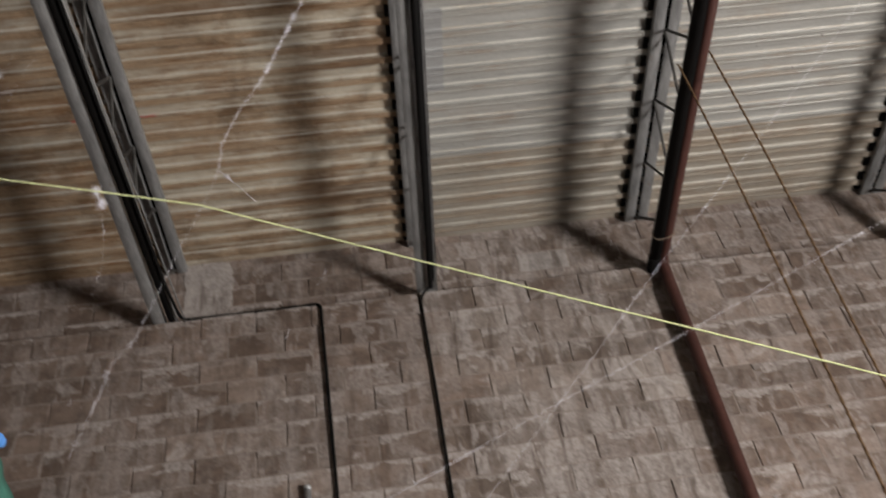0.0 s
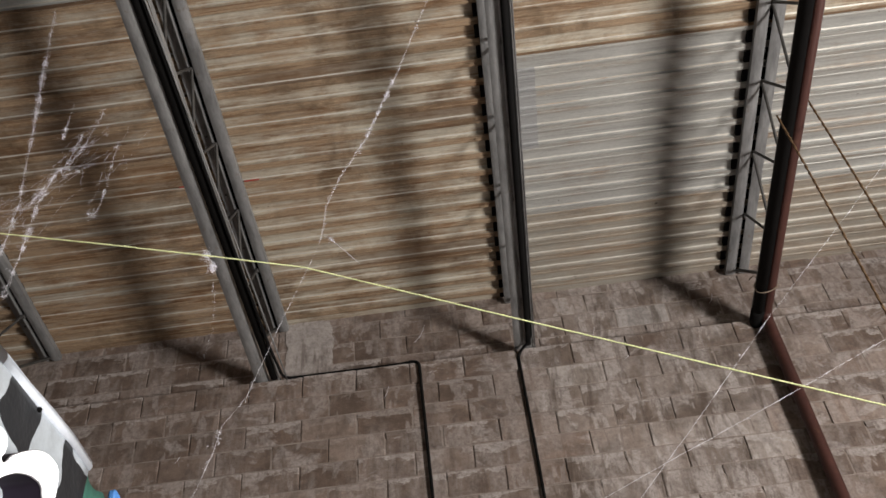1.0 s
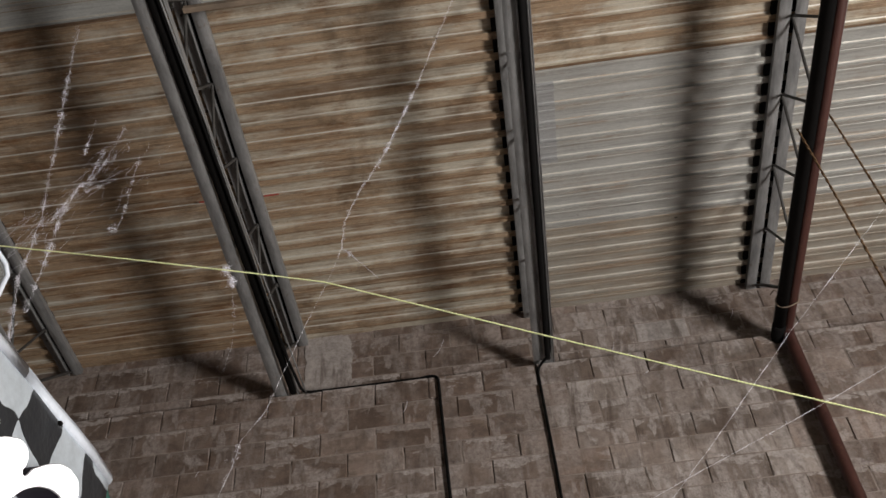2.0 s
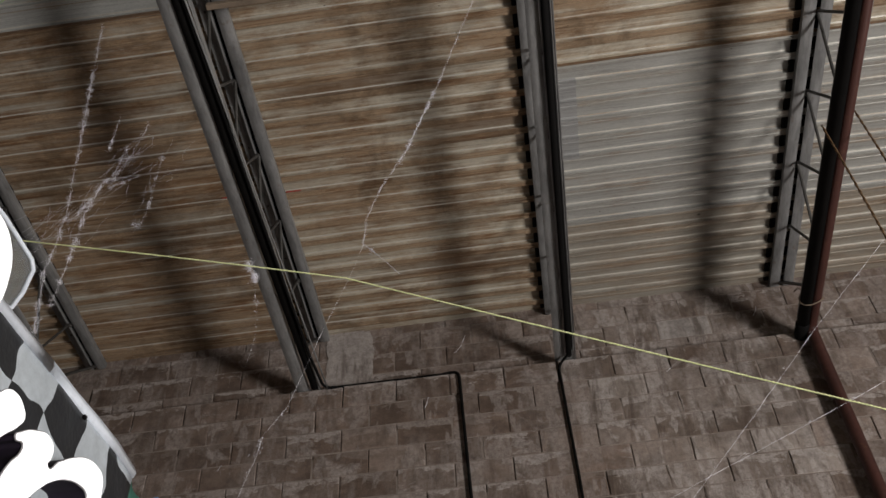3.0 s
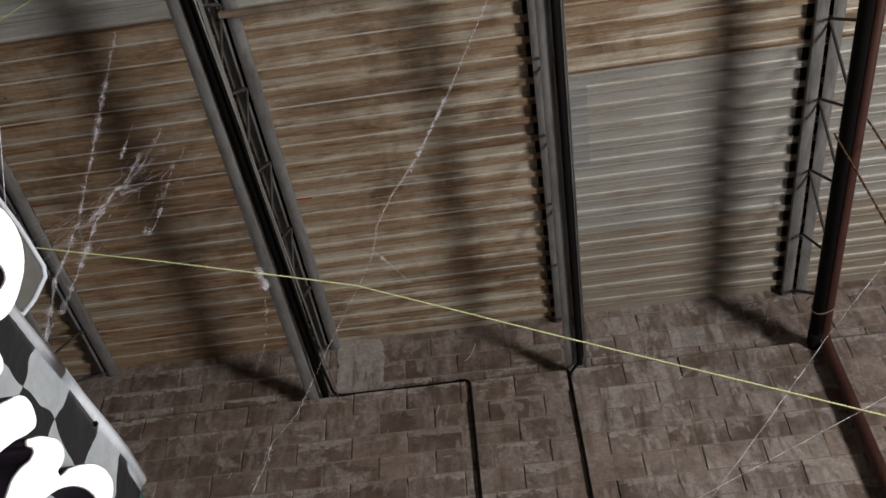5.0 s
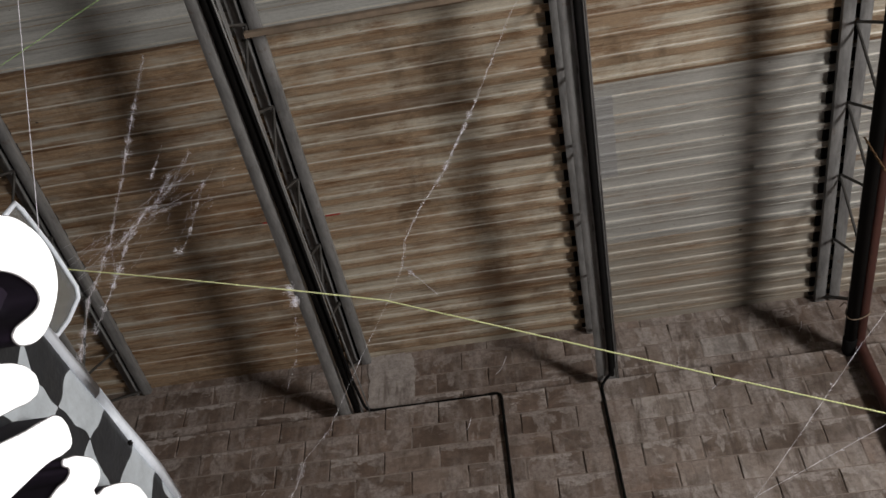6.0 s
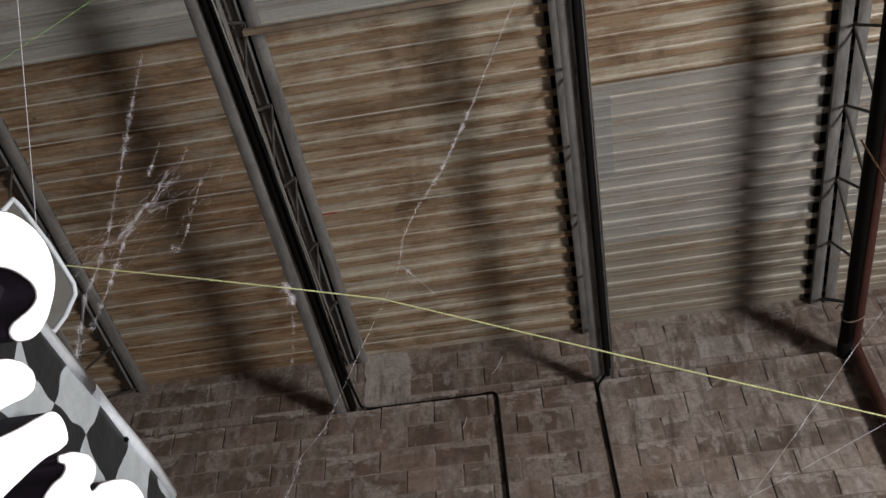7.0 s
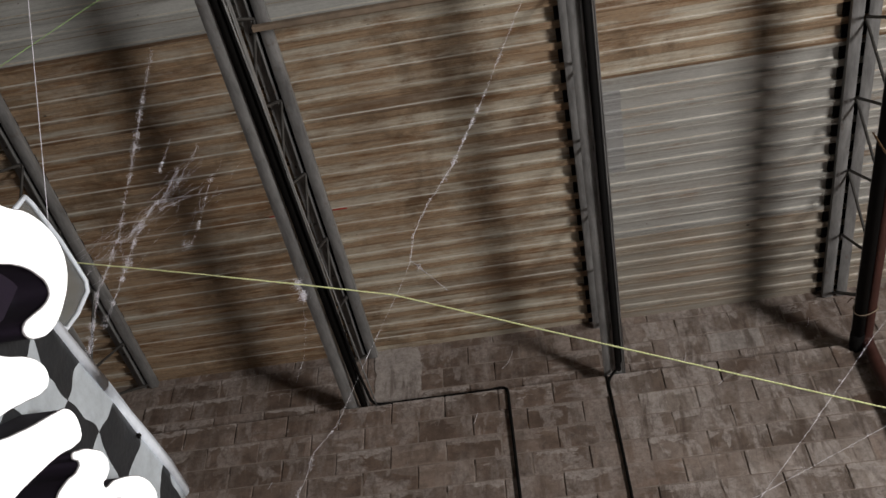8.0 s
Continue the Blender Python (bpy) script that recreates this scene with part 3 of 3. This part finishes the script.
def sign():
    root = new("hanging_sign")
    root.location = (SX, -3.0, 4.4)

    def top(y):
        return 0.053 + 0.155 * (y + 0.05) - 0.10 * max(0.0, y - 0.48)
    # chequered vinyl sheet, slightly buckled
    bm = bmesh.new()
    rows = []
    for i in range(41):
        y = -1.9 + 2.57 * i / 40
        rows.append([bm.verts.new((0.012 * noise.noise((y * 3, k * 0.35, 1)), y, top(y) - 1.3 * k / 24)) for k in range(25)])
    for a, b in zip(rows, rows[1:]):
        for k in range(24):
            bm.faces.new((a[k], b[k], b[k + 1], a[k + 1]))
    bmesh.ops.recalc_face_normals(bm, faces=bm.faces)
    sheet = part("chequered_sheet", bm, FLAG, root, "wavy black and white chequered vinyl", True)
    m = sheet.modifiers.new("thickness", 'SOLIDIFY')
    m.thickness = 0.006
    bm = bmesh.new()
    for k in range(12):
        ya, yb = -1.9 + 2.57 * k / 12, -1.9 + 2.57 * (k + 1) / 12
        vs = [bm.verts.new((dx, y, top(y) + dz + (0.006 if k % 3 == 1 else 0))) for y in (ya, yb) for dx, dz in ((0.012, -0.026), (0.020, -0.006), (0.012, 0.024), (-0.012, 0.024), (-0.012, -0.026))]
        for j in range(5):
            bm.faces.new((vs[j], vs[(j + 1) % 5], vs[5 + (j + 1) % 5], vs[5 + j]))
        bm.faces.new(vs[:5])
        bm.faces.new(vs[5:])
    bmesh.ops.remove_doubles(bm, verts=bm.verts, dist=0.0061)
    bmesh.ops.recalc_face_normals(bm, faces=bm.faces)
    trim = part("edge_trim", bm, TRIM, root, "shiny pale metal edge trim", True)
    bm = box(bmesh.new(), (0.014, 0.11, 0.020), (0.03, 0.13, 0.037), 0.003)
    part("screw", bm, BLACK, trim)
    bm = bmesh.new()
    box(bm, (-0.16, -1.9, -1.32), (-0.03, 0.6, -0.08), 0.01)
    part("backing_box", bm, PURPLE, root, "dark sign box")

    def letter(outline, depth=0.15):
        cu = bpy.data.curves.new("letter", 'CURVE')
        cu.dimensions, cu.fill_mode, cu.resolution_u = '2D', 'BOTH', 8
        sp = cu.splines.new('BEZIER')
        sp.bezier_points.add(len(outline) - 1)
        for bp, (y, z) in zip(sp.bezier_points, outline):
            bp.co = (y, z, 0)
            bp.handle_left_type = bp.handle_right_type = 'AUTO'
        sp.use_cyclic_u = True
        cu.extrude = depth / 2
        tmp = bpy.data.objects.new("tmp", cu)
        scene.collection.objects.link(tmp)
        me = bpy.data.meshes.new_from_object(tmp.evaluated_get(bpy.context.evaluated_depsgraph_get()))
        bpy.data.objects.remove(tmp)
        # the curve's plane x, y becomes the sign's y, z
        me.transform(Matrix(((0, 0, 1, 0.075), (1, 0, 0, 0), (0, 1, 0, 0), (0, 0, 0, 1))))
        return me

    shapes = (
        ((-1.550, -0.400), (-1.300, -0.220), (-1.180, -0.126), (-1.122, -0.069), (-1.051, -0.024), (-0.968, 0.008), (-0.896, 0.012), (-0.841, -0.012), (-0.804, -0.056), (-0.783, -0.130),
         (-0.779, -0.218), (-0.798, -0.287), (-0.839, -0.349), (-0.882, -0.385), (-0.911, -0.386), (-0.916, -0.362), (-0.900, -0.316), (-0.869, -0.242), (-0.859, -0.193), (-0.866, -0.169),
         (-0.897, -0.160), (-0.951, -0.177), (-1.010, -0.209), (-1.083, -0.270), (-1.400, -0.580)),
        ((-1.200, -0.760), (-0.922, -0.507), (-0.853, -0.445), (-0.782, -0.405), (-0.733, -0.401), (-0.713, -0.426), (-0.722, -0.468), (-0.781, -0.554), (-0.837, -0.633), (-1.050, -0.930),
),
        ((-1.000, -0.970), (-0.792, -0.700), (-0.713, -0.599), (-0.630, -0.483), (-0.583, -0.426), (-0.532, -0.404), (-0.482, -0.412), (-0.454, -0.436), (-0.470, -0.482), (-0.535, -0.569),
         (-0.627, -0.729), (-0.660, -0.791), (-0.840, -1.120)),
        ((-0.467, -0.524), (-0.446, -0.491), (-0.364, -0.424), (-0.283, -0.387), (-0.242, -0.399), (-0.235, -0.440), (-0.243, -0.478), (-0.177, -0.415), (-0.088, -0.335), (0.001, -0.276),
         (0.083, -0.251), (0.142, -0.260), (0.162, -0.314), (0.162, -0.371), (0.089, -0.418), (0.053, -0.387), (0.001, -0.391), (-0.084, -0.425), (-0.177, -0.491), (-0.247, -0.566),
         (-0.305, -0.649), (-0.358, -0.729), (-0.451, -0.769), (-0.475, -0.695), (-0.454, -0.618), (-0.413, -0.540), (-0.416, -0.515)),
    )
    for outline in shapes:
        me = letter(outline)
        me.materials.clear()
        sides, face = bmesh.new(), bmesh.new()
        for bm, keep_face in ((sides, False), (face, True)):
            bm.from_mesh(me)
            bm.normal_update()
            drop = [f for f in bm.faces if (f.normal.x > 0.9 and f.calc_center_median().x > 0.1) != keep_face]
            bmesh.ops.delete(bm, geom=drop, context='FACES')
        rim = {}
        for e in face.edges:
            if len(e.link_faces) == 1:
                for u, v in ((e.verts[0], e.verts[1]), (e.verts[1], e.verts[0])):
                    rim.setdefault(u, []).append(v)
        start = next(iter(rim))
        loop, prev = [start], None
        while True:
            step = next(v for v in rim[loop[-1]] if v is not prev)
            prev = loop[-1]
            if step is start:
                break
            loop.append(step)
        pts = [v.co - Vector((0.004, 0, 0)) for v in loop]
        cap = tube(bmesh.new(), pts + pts[:1], 0.0035, 6)
        ob = part("letter", sides, PURPLE, root, "dark purple raised letter body")
        part("letter_face", face, FACE, ob, "glowing white letter face")
        part("trim_cap", cap, LETTER_EDGE, ob, "thin grey trim round the letter face", True)
    # hazy plastic lamp cover behind the letters
    out = [(-0.923, 0.226), (-0.902, 0.339), (-0.854, 0.358), (-0.638, 0.40), (-0.411, 0.417), (-0.377, 0.388), (-0.388, 0.249), (-0.421, 0.136), (-0.63, 0.03)]
    bm = bmesh.new()
    ring = [(-0.07, y - 0.01, z - 0.02) for y, z in out]
    tube(bm, ring + ring[:1], 0.010, 8)
    cover = part("cover_frame", bm, TRIM, root, "pale rounded plastic rim", True)
    bm = bmesh.new()
    a = [bm.verts.new((-0.075, y - 0.01, z - 0.02)) for y, z in out]
    b = [bm.verts.new((-0.085, y - 0.01, z - 0.02)) for y, z in out]
    bm.faces.new(a)
    bm.faces.new(b[::-1])
    for k in range(len(a)):
        bm.faces.new((a[k], b[k], b[(k + 1) % len(a)], a[(k + 1) % len(a)]))
    bmesh.ops.recalc_face_normals(bm, faces=bm.faces)
    part("cover_pane", bm, GLASS, cover, "hazy clear plastic pane")
    bm = bmesh.new()
    tube(bm, [(-0.02, -0.60, 0.07), (-0.02, -0.811, 0.297), (-0.02, -1.171, 0.685), (-0.02, -2.80, 2.44)], 0.0016, 5)
    part("suspension_wire", bm, WEB, root, "thin pale suspension wire", True)
    # green cloth gathered at the end of the sheet
    bm = bmesh.new()
    rows = []
    for i in range(31):
        y = 0.70 + 0.75 * i / 30
        top_z = 0.16 - 0.30 * min(y - 0.68, 0.14) + 0.34 * min(max(0.0, y - 0.82), 0.13) - 0.38 * max(0.0, y - 1.0) + 0.008 * math.sin(y * 23)
        rows.append([bm.verts.new((0.03 * math.sin(y * 31 + 0.4 * k) * min(1, 0.3 + k * 0.06) - 0.02, y + 0.012 * k * (y - 0.7), top_z - 0.065 * k)) for k in range(14)])
    for a, b in zip(rows, rows[1:]):
        for k in range(13):
            bm.faces.new((a[k], b[k], b[k + 1], a[k + 1]))
    bmesh.ops.recalc_face_normals(bm, faces=bm.faces)
    cloth = part("cloth_drape", bm, GREEN, root, "gathered green cloth", True)
    cloth.modifiers.new("thickness", 'SOLIDIFY').thickness = 0.004
    bm = box(bmesh.new(), (-0.01, 0.93, 0.150), (0.03, 1.0, 0.200), 0.012)
    part("cloth_tag", bm, BLUE_TAG, cloth, "small bright blue tag")
    bm = box(bmesh.new(), (0.03, -1.75, -0.85), (0.05, -0.89, -0.14), 0.006)
    part("backing_panel", bm, PURPLE, root, "dark purple panel behind the letters")
    tagged(root, "hanging sign with glowing white letters on chequered vinyl", "sign")


sign()

# ---------------------------------------------------------------- strings and cobwebs
PLANE = -3.3


def line_thing(name, pts, r, mat, label, category, group="", kind=""):
    bm = tube(bmesh.new(), [(x, PLANE + dy, z) for x, z, dy in pts], r, 6)
    return tagged(part(name, bm, mat, None, "", True), label, category, group, kind)


def twisted_string(pts, r, label):
    """Two strands laid round each other, as in a mason's line."""
    line = [Vector((x, PLANE, z)) for x, z in pts]
    bm = bmesh.new()
    for turn in (0.0, math.pi):
        run, s = [], 0.0
        for a, b in zip(line, line[1:]):
            d = b - a
            n = int(d.length / 0.0035)
            side = d.normalized().cross(Vector((0, 1, 0)))
            for k in range(n):
                ang = turn + (s + d.length * k / n) / 0.024 * 2 * math.pi
                run.append(a + d * (k / n) + (side * math.cos(ang) + Vector((0, 1, 0)) * math.sin(ang)) * r * 0.6)
            s += d.length
        tube(bm, run, r * 0.72, 5)
    tagged(part("green_string", bm, STRING, None, "", True), label, "string")


twisted_string(((-2.52, 5.08), (-1.918, 4.881), (-1.418, 4.709), (-1.095, 4.594), (-0.686, 4.380), (-0.308, 4.182), (0.198, 3.921), (0.598, 3.715), (4.2, 1.86)), 0.0026, "taut yellow-green string crossing below the roof")
line_thing("green_string", ((-5.79, 0.0, -0.9), (-2.41, 5.2, -0.9), (-2.13, 5.63, -0.9), (-0.9, 7.52, -0.9)), 0.0013, STRING_DARK,
           "taut yellow-green string rising to the roof", "string")


def cobweb(pts, label, fuzz, seed, r=0.0010, spread=1.0):
    """A sagging thread, doubled by looser ones, with knots of caught dust and stray fibres."""
    rng = random.Random(seed)
    root = new("cobweb")
    ends = [Vector((x, PLANE + 0.01, z)) for x, z in pts]
    run = []
    for a, b in zip(ends, ends[1:]):
        n = max(2, int((b - a).length / 0.02))
        run += [a.lerp(b, k / n) for k in range(n)]
    run.append(ends[-1])
    loose = 1 if max(fuzz) < 0.3 else 4
    for w in range(loose):
        amp = (0.002 if w == 0 else 0.012) * spread
        fine = [p + Vector((noise.noise((p.x * 9, p.z * 16, seed + 5.0 * w)), noise.noise((p.z * 14, p.x * 9, seed + 3.0 * w)), 0)) * amp for p in run]
        rr = 0.6 * r if w == 0 else 0.4 * r
        thick = [rr * (0.6 + 1.4 * max(0, noise.noise((p.x * 18, p.z * 18, seed + w)))) for p in fine]
        part("thread", tube(bmesh.new(), fine, rr, 5, thick), WEB, root, "", True)
    bm = bmesh.new()
    for a, b, f in zip(ends, ends[1:], fuzz):
        for k in range(int((b - a).length * 1500 * f)):
            c = a.lerp(b, rng.random())
            clump = noise.noise((c.x * 23, c.z * 23, seed * 1.7)) + 0.6 * noise.noise((c.x * 70, c.z * 70, seed))
            if clump < 0.04 + 0.28 * rng.random():
                continue
            s = (0.0022 + 0.0075 * max(0.0, clump)) * spread
            p = c + Vector((rng.gauss(0, s), rng.gauss(0, s), rng.gauss(0, s)))
            d = ((b - a).normalized() * rng.gauss(0, 1.3) + Vector((rng.gauss(0, 0.7), rng.gauss(0, 0.7), rng.gauss(0, 0.7)))).normalized() * rng.uniform(0.0015, 0.0065)
            q = p + Vector((rng.gauss(0, 0.002), rng.gauss(0, 0.002), rng.gauss(0, 0.002)))
            tube(bm, [p - d, q, p + d], 0.0002 + 0.0003 * rng.random(), 3, None, False)
    if len(bm.verts):
        tagged(part("dust_mat", bm, WEB, root, "clumped pale dust fibres"), kind="stuff")
    else:
        bm.free()
    tagged(root, label, "cobweb", "cobwebs")


def filament_net(spots, label, count, seed):
    """Fine filaments drifting between the matted strands."""
    rng = random.Random(seed)
    root = new("cobweb")
    bm = bmesh.new()
    for k in range(count):
        x, z = rng.choice(spots)
        p = Vector((x + rng.gauss(0, 0.06), PLANE + rng.gauss(0, 0.03), z + rng.gauss(0, 0.10)))
        d = Vector((rng.gauss(-0.5, 0.3), rng.gauss(0, 0.15), -1.0)).normalized() * rng.uniform(0.08, 0.34)
        n = 7
        pts = [p + d * (j / n) + Vector((rng.gauss(0, 0.004) + 0.02 * math.sin(j * 0.5 + k), 0, rng.gauss(0, 0.004))) for j in range(n + 1)]
        tube(bm, pts, 0.0003, 3, None, False)
    tagged(part("dust_mat", bm, WEB, root, "fine drifting web filaments"), kind="stuff")
    tagged(root, label, "cobweb", "cobwebs")


cobweb(((-1.49, 4.75), (-1.46, 4.70), (-1.45, 4.64)), "tuft of pale cobweb caught on the string", (9, 6), 12, 0.0006, 1.6)


def wall_wisp(x, y, z, w, h):
    """A wisp of cobweb clinging to the blocks."""
    n = 10
    pts = [(x + w * (k / n), y - 0.006 * math.sin(3.1 * k / n), z + h * (k / n) ** 2) for k in range(n + 1)]
    bm = tube(bmesh.new(), pts, 0.0018, 5, [0.0008 + 0.0022 * abs(noise.noise((x + k * 0.7, z, 5.0))) for k in range(n + 1)])
    tagged(part("cobweb", bm, WEB, None, "", True), "small pale wisp of cobweb on the block wall", "cobweb", "wall wisps")


wall_wisp(-0.98, 0.094, 7.20, 0.10, 0.17)
wall_wisp(1.39, 0.094, 7.22, 0.045, 0.09)
wall_wisp(0.42, 0.094, 7.03, 0.03, 0.09)
wall_wisp(0.60, -0.006, 6.68, 0.04, 0.03)
wall_wisp(-2.76, -0.006, 6.24, 0.03, 0.05)
wall_wisp(-1.22, -0.006, 6.60, 0.04, 0.12)
filament_net(((-2.1, 5.6), (-2.05, 5.75), (-1.95, 5.55), (-2.25, 5.3), (-2.15, 5.45), (-2.35, 5.2), (-2.3, 5.0)), "loose net of fine dusty cobweb filaments", 46, 11)
cobweb(((-0.42, 6.79), (-0.485, 6.586), (-0.686, 5.878), (-0.85, 5.371), (-0.966, 5.11), (-1.022, 4.941), (-1.031, 4.783)), "long dusty cobweb thread hanging from the roof", (0.05, 0.12, 1.3, 0.5, 0.35, 1.6), 1, 0.0008)
cobweb(((-1.031, 4.783), (-1.082, 4.607), (-1.159, 4.385), (-1.277, 4.014), (-1.348, 3.908), (-1.371, 3.80), (-1.44, 3.58)), "thin cobweb thread running down from the string", (0, 0.02, 0.05, 0.2, 0.29, 0.2), 15, 0.0009)
cobweb(((-1.031, 4.783), (-0.986, 4.728), (-0.889, 4.587)), "short side strand of dusty cobweb", (1.6, 0.2), 2, 0.0008)
cobweb(((-2.54, 6.9), (-2.487, 6.469), (-2.439, 6.059), (-2.417, 5.907), (-2.374, 5.537), (-2.338, 5.247), (-2.334, 4.989), (-2.341, 4.854), (-2.305, 4.624), (-2.288, 4.516)),
       "matted dusty cobweb hanging from the roof", (0.7, 1.8, 1.8, 0.9, 0.9, 0.9, 2.6, 2.6, 2.0), 3, 0.0007, 1.5)
cobweb(((-2.148, 5.676), (-2.18, 5.448), (-2.217, 5.408), (-2.251, 5.208), (-2.252, 4.99), (-2.252, 4.886), (-2.265, 4.647)), "branching strand of dusty matted cobweb", (1.3, 2.2, 1.6, 2.2, 2.4, 1.5), 4, 0.0007, 1.4)
cobweb(((-2.217, 5.408), (-2.279, 5.214), (-2.311, 5.165), (-2.34, 5.202)), "side loop of dusty matted cobweb", (1.2, 1.6, 0.6), 21, 0.0006, 1.2)
cobweb(((-2.081, 5.84), (-2.121, 5.603), (-2.18, 5.399)), "faint forked strand of dusty cobweb", (0.5, 1.2), 22, 0.0005, 1.3)
cobweb(((-2.05, 5.437), (-2.121, 5.393), (-2.183, 5.376)), "short forked strand of dusty cobweb", (1.0, 1.4), 23, 0.0005, 1.3)
cobweb(((-1.969, 5.586), (-1.971, 5.438), (-1.97, 5.278), (-1.97, 5.163), (-1.988, 5.067), (-2.019, 5.10)), "faint hooked strand of dusty cobweb", (0.6, 0.8, 1.0, 0.3, 0.9), 5, 0.0004, 1.2)
cobweb(((-2.24, 5.931), (-2.24, 5.744), (-2.241, 5.668)), "tiny tuft of pale cobweb hanging free", (0.2, 2.0), 24, 0.0004, 1.0)
cobweb(((-1.46, 4.692), (-1.43, 4.504), (-1.421, 4.346), (-1.442, 4.215)), "dangling clump of cobweb on the string", (0.28, 0.25, 0.1), 6, 0.0003)
cobweb(((2.2, 5.90), (1.74, 5.41), (0.887, 4.495), (0.49, 4.082), (0.138, 3.691), (-0.3, 3.22)), "taut pale cobweb thread across the room", (0.03, 0.05, 0.05, 0.05, 0.03), 7, 0.0010)
cobweb(((1.9, 4.42), (1.27, 4.13), (0.646, 3.845), (0.485, 3.769), (0.041, 3.572), (-0.49, 3.33), (-1.2, 3.01)), "taut pale cobweb thread sloping across the room", (0.03, 0.06, 0.06, 0.06, 0.06, 0.03), 8, 0.0010)

# ---------------------------------------------------------------- block walls, piece by piece


def block_mesh(w, h, d, seed, mat):
    """One block, its face a little worn and its corners chipped."""
    rng = random.Random(seed)
    bm = box(bmesh.new(), (-w / 2, 0, -h / 2), (w / 2, d, h / 2), 0.004)
    for v in bm.verts:
        v.co.x += rng.uniform(-0.004, 0.003) * (1 if v.co.x > 0 else -1)
        v.co.z += rng.uniform(-0.003, 0.003)
        v.co.y += rng.uniform(-0.0010, 0.0014)
    return mesh_of("block", bm, mat)


JOINT = 0.008


def block_kinds(unit):
    return {m.name: [block_mesh(unit - JOINT, COURSE - JOINT, 0.09, s, m) for s in range(8)] for m in (BLOCK, BLOCK_WASHED, BLOCK_PALE)}


def block_wall(name, lo, hi, face, rows, unit, x0, x1, label, pale, cap=0.0):
    """A wall of separate blocks; the bed joints are struck flush, the head joints mostly stand open."""
    body = part(name, box(bmesh.new(), (lo[0], face + 0.010, lo[1]), (hi[0], 0.42, hi[1])), MORTAR)
    tagged(body, label, "wall", kind="structure")
    kinds = block_kinds(unit)
    rng = random.Random(5)
    joints = bmesh.new()
    for r, z in enumerate(rows):
        x = x0 + (0.5 if r % 2 else 0.0) * unit
        proud = cap if r == 0 else 0.0
        box(joints, (x0 - unit, face + 0.0025, z - COURSE / 2 - 0.0055), (x1 + unit, face + 0.05, z - COURSE / 2 + 0.0055))
        while x < x1:
            kind = BLOCK
            if -0.17 < x < 1.5 and rng.random() < 0.92:
                kind = BLOCK_WASHED
            if any(a < x < b and c < z < d for a, b, c, d in pale):
                kind = BLOCK_PALE
            ob = new("block", rng.choice(kinds[kind.name]))
            ob.location = (x, face - proud + rng.uniform(-0.002, 0.002), z)
            ob.rotation_euler = (0, rng.uniform(-0.004, 0.004), rng.uniform(-0.004, 0.004))
            ob.parent = body
            if rng.random() < (0.75 if kind == BLOCK_WASHED else 0.45):
                top = COURSE * rng.uniform(0.05, 0.5)
                box(joints, (x + unit / 2 - 0.007, face + 0.002, z - COURSE / 2), (x + unit / 2 + 0.007, face + 0.05, z + top))
            x += unit
    tagged(part("mortar_joint", joints, MORTAR, body), kind="stuff")
    return body


lower_rows = [LEDGE - COURSE * (k + 0.5) for k in range(14)]
block_wall("wall_north", (WEST - 0.3, 0.0), (EAST + 0.3, LEDGE - 0.004), 0.0, lower_rows, UNIT, 0.0154 - 11 * UNIT, 4.0, "brown-grey concrete block wall with pale washes and dirt streaks", (), 0.013)
upper_rows = [LEDGE + COURSE * (k + 0.5) for k in range(4)]
block_wall("wall_north_upper", (WEST - 0.3, LEDGE + 0.001), (EAST + 0.3, DECK + 0.3), SET_BACK, upper_rows, UNIT_UPPER, 0.217 - 10 * UNIT_UPPER, 4.0, "set-back upper courses of brown-grey concrete blocks",
           ((0.5, 1.2, 7.1, 7.3),))


def skim_patch(parent, x0, x1, z0, z1, y, seed):
    """A ragged thin coat of pale render trowelled over the blocks."""
    bm = bmesh.new()
    rim, n = [], 120
    for k in range(n):
        t = 2 * math.pi * k / n
        c, s = math.cos(t), math.sin(t)
        f = (abs(c) ** 10 + abs(s) ** 10) ** -0.1 * (1 + 0.16 * noise.noise((c * 2.2, s * 2.2, seed)) + 0.07 * noise.noise((c * 7, s * 7, seed)))
        rim.append(((x0 + x1) / 2 + (x1 - x0) / 2 * f * c, (z0 + z1) / 2 + (z1 - z0) / 2 * f * s))
    face = bm.faces.new([bm.verts.new((x, y, z)) for x, z in rim])
    edge = bmesh.ops.extrude_face_region(bm, geom=[face])["geom"]
    bmesh.ops.translate(bm, verts=[v for v in edge if isinstance(v, bmesh.types.BMVert)], vec=(0, 0.006, 0))
    bmesh.ops.recalc_face_normals(bm, faces=bm.faces)
    part("skim_patch", bm, BLOCK_PALE, parent, "ragged thin coat of pale grey render")


upper = bpy.data.objects["wall_north_upper"]
skim_patch(upper, -2.02, -1.64, 6.93, 7.60, SET_BACK - 0.0045, 3.0)


def far_blocks():
    """The blocks further down and aside, joined."""
    bm = bmesh.new()
    for k in range(14, 34):
        z = LEDGE - COURSE * (k + 0.5)
        x = -7.9 + (0.5 if k % 2 else 0) * UNIT
        while x < 6.4:
            box(bm, (x - UNIT / 2 + 0.005, 0.001, z - COURSE / 2 + 0.005), (x + UNIT / 2 - 0.005, 0.05, z + COURSE / 2 - 0.005))
            x += UNIT
    ob = part("block_rest", bm, BLOCK, bpy.data.objects["wall_north"])
    tagged(ob, kind="stuff")


far_blocks()
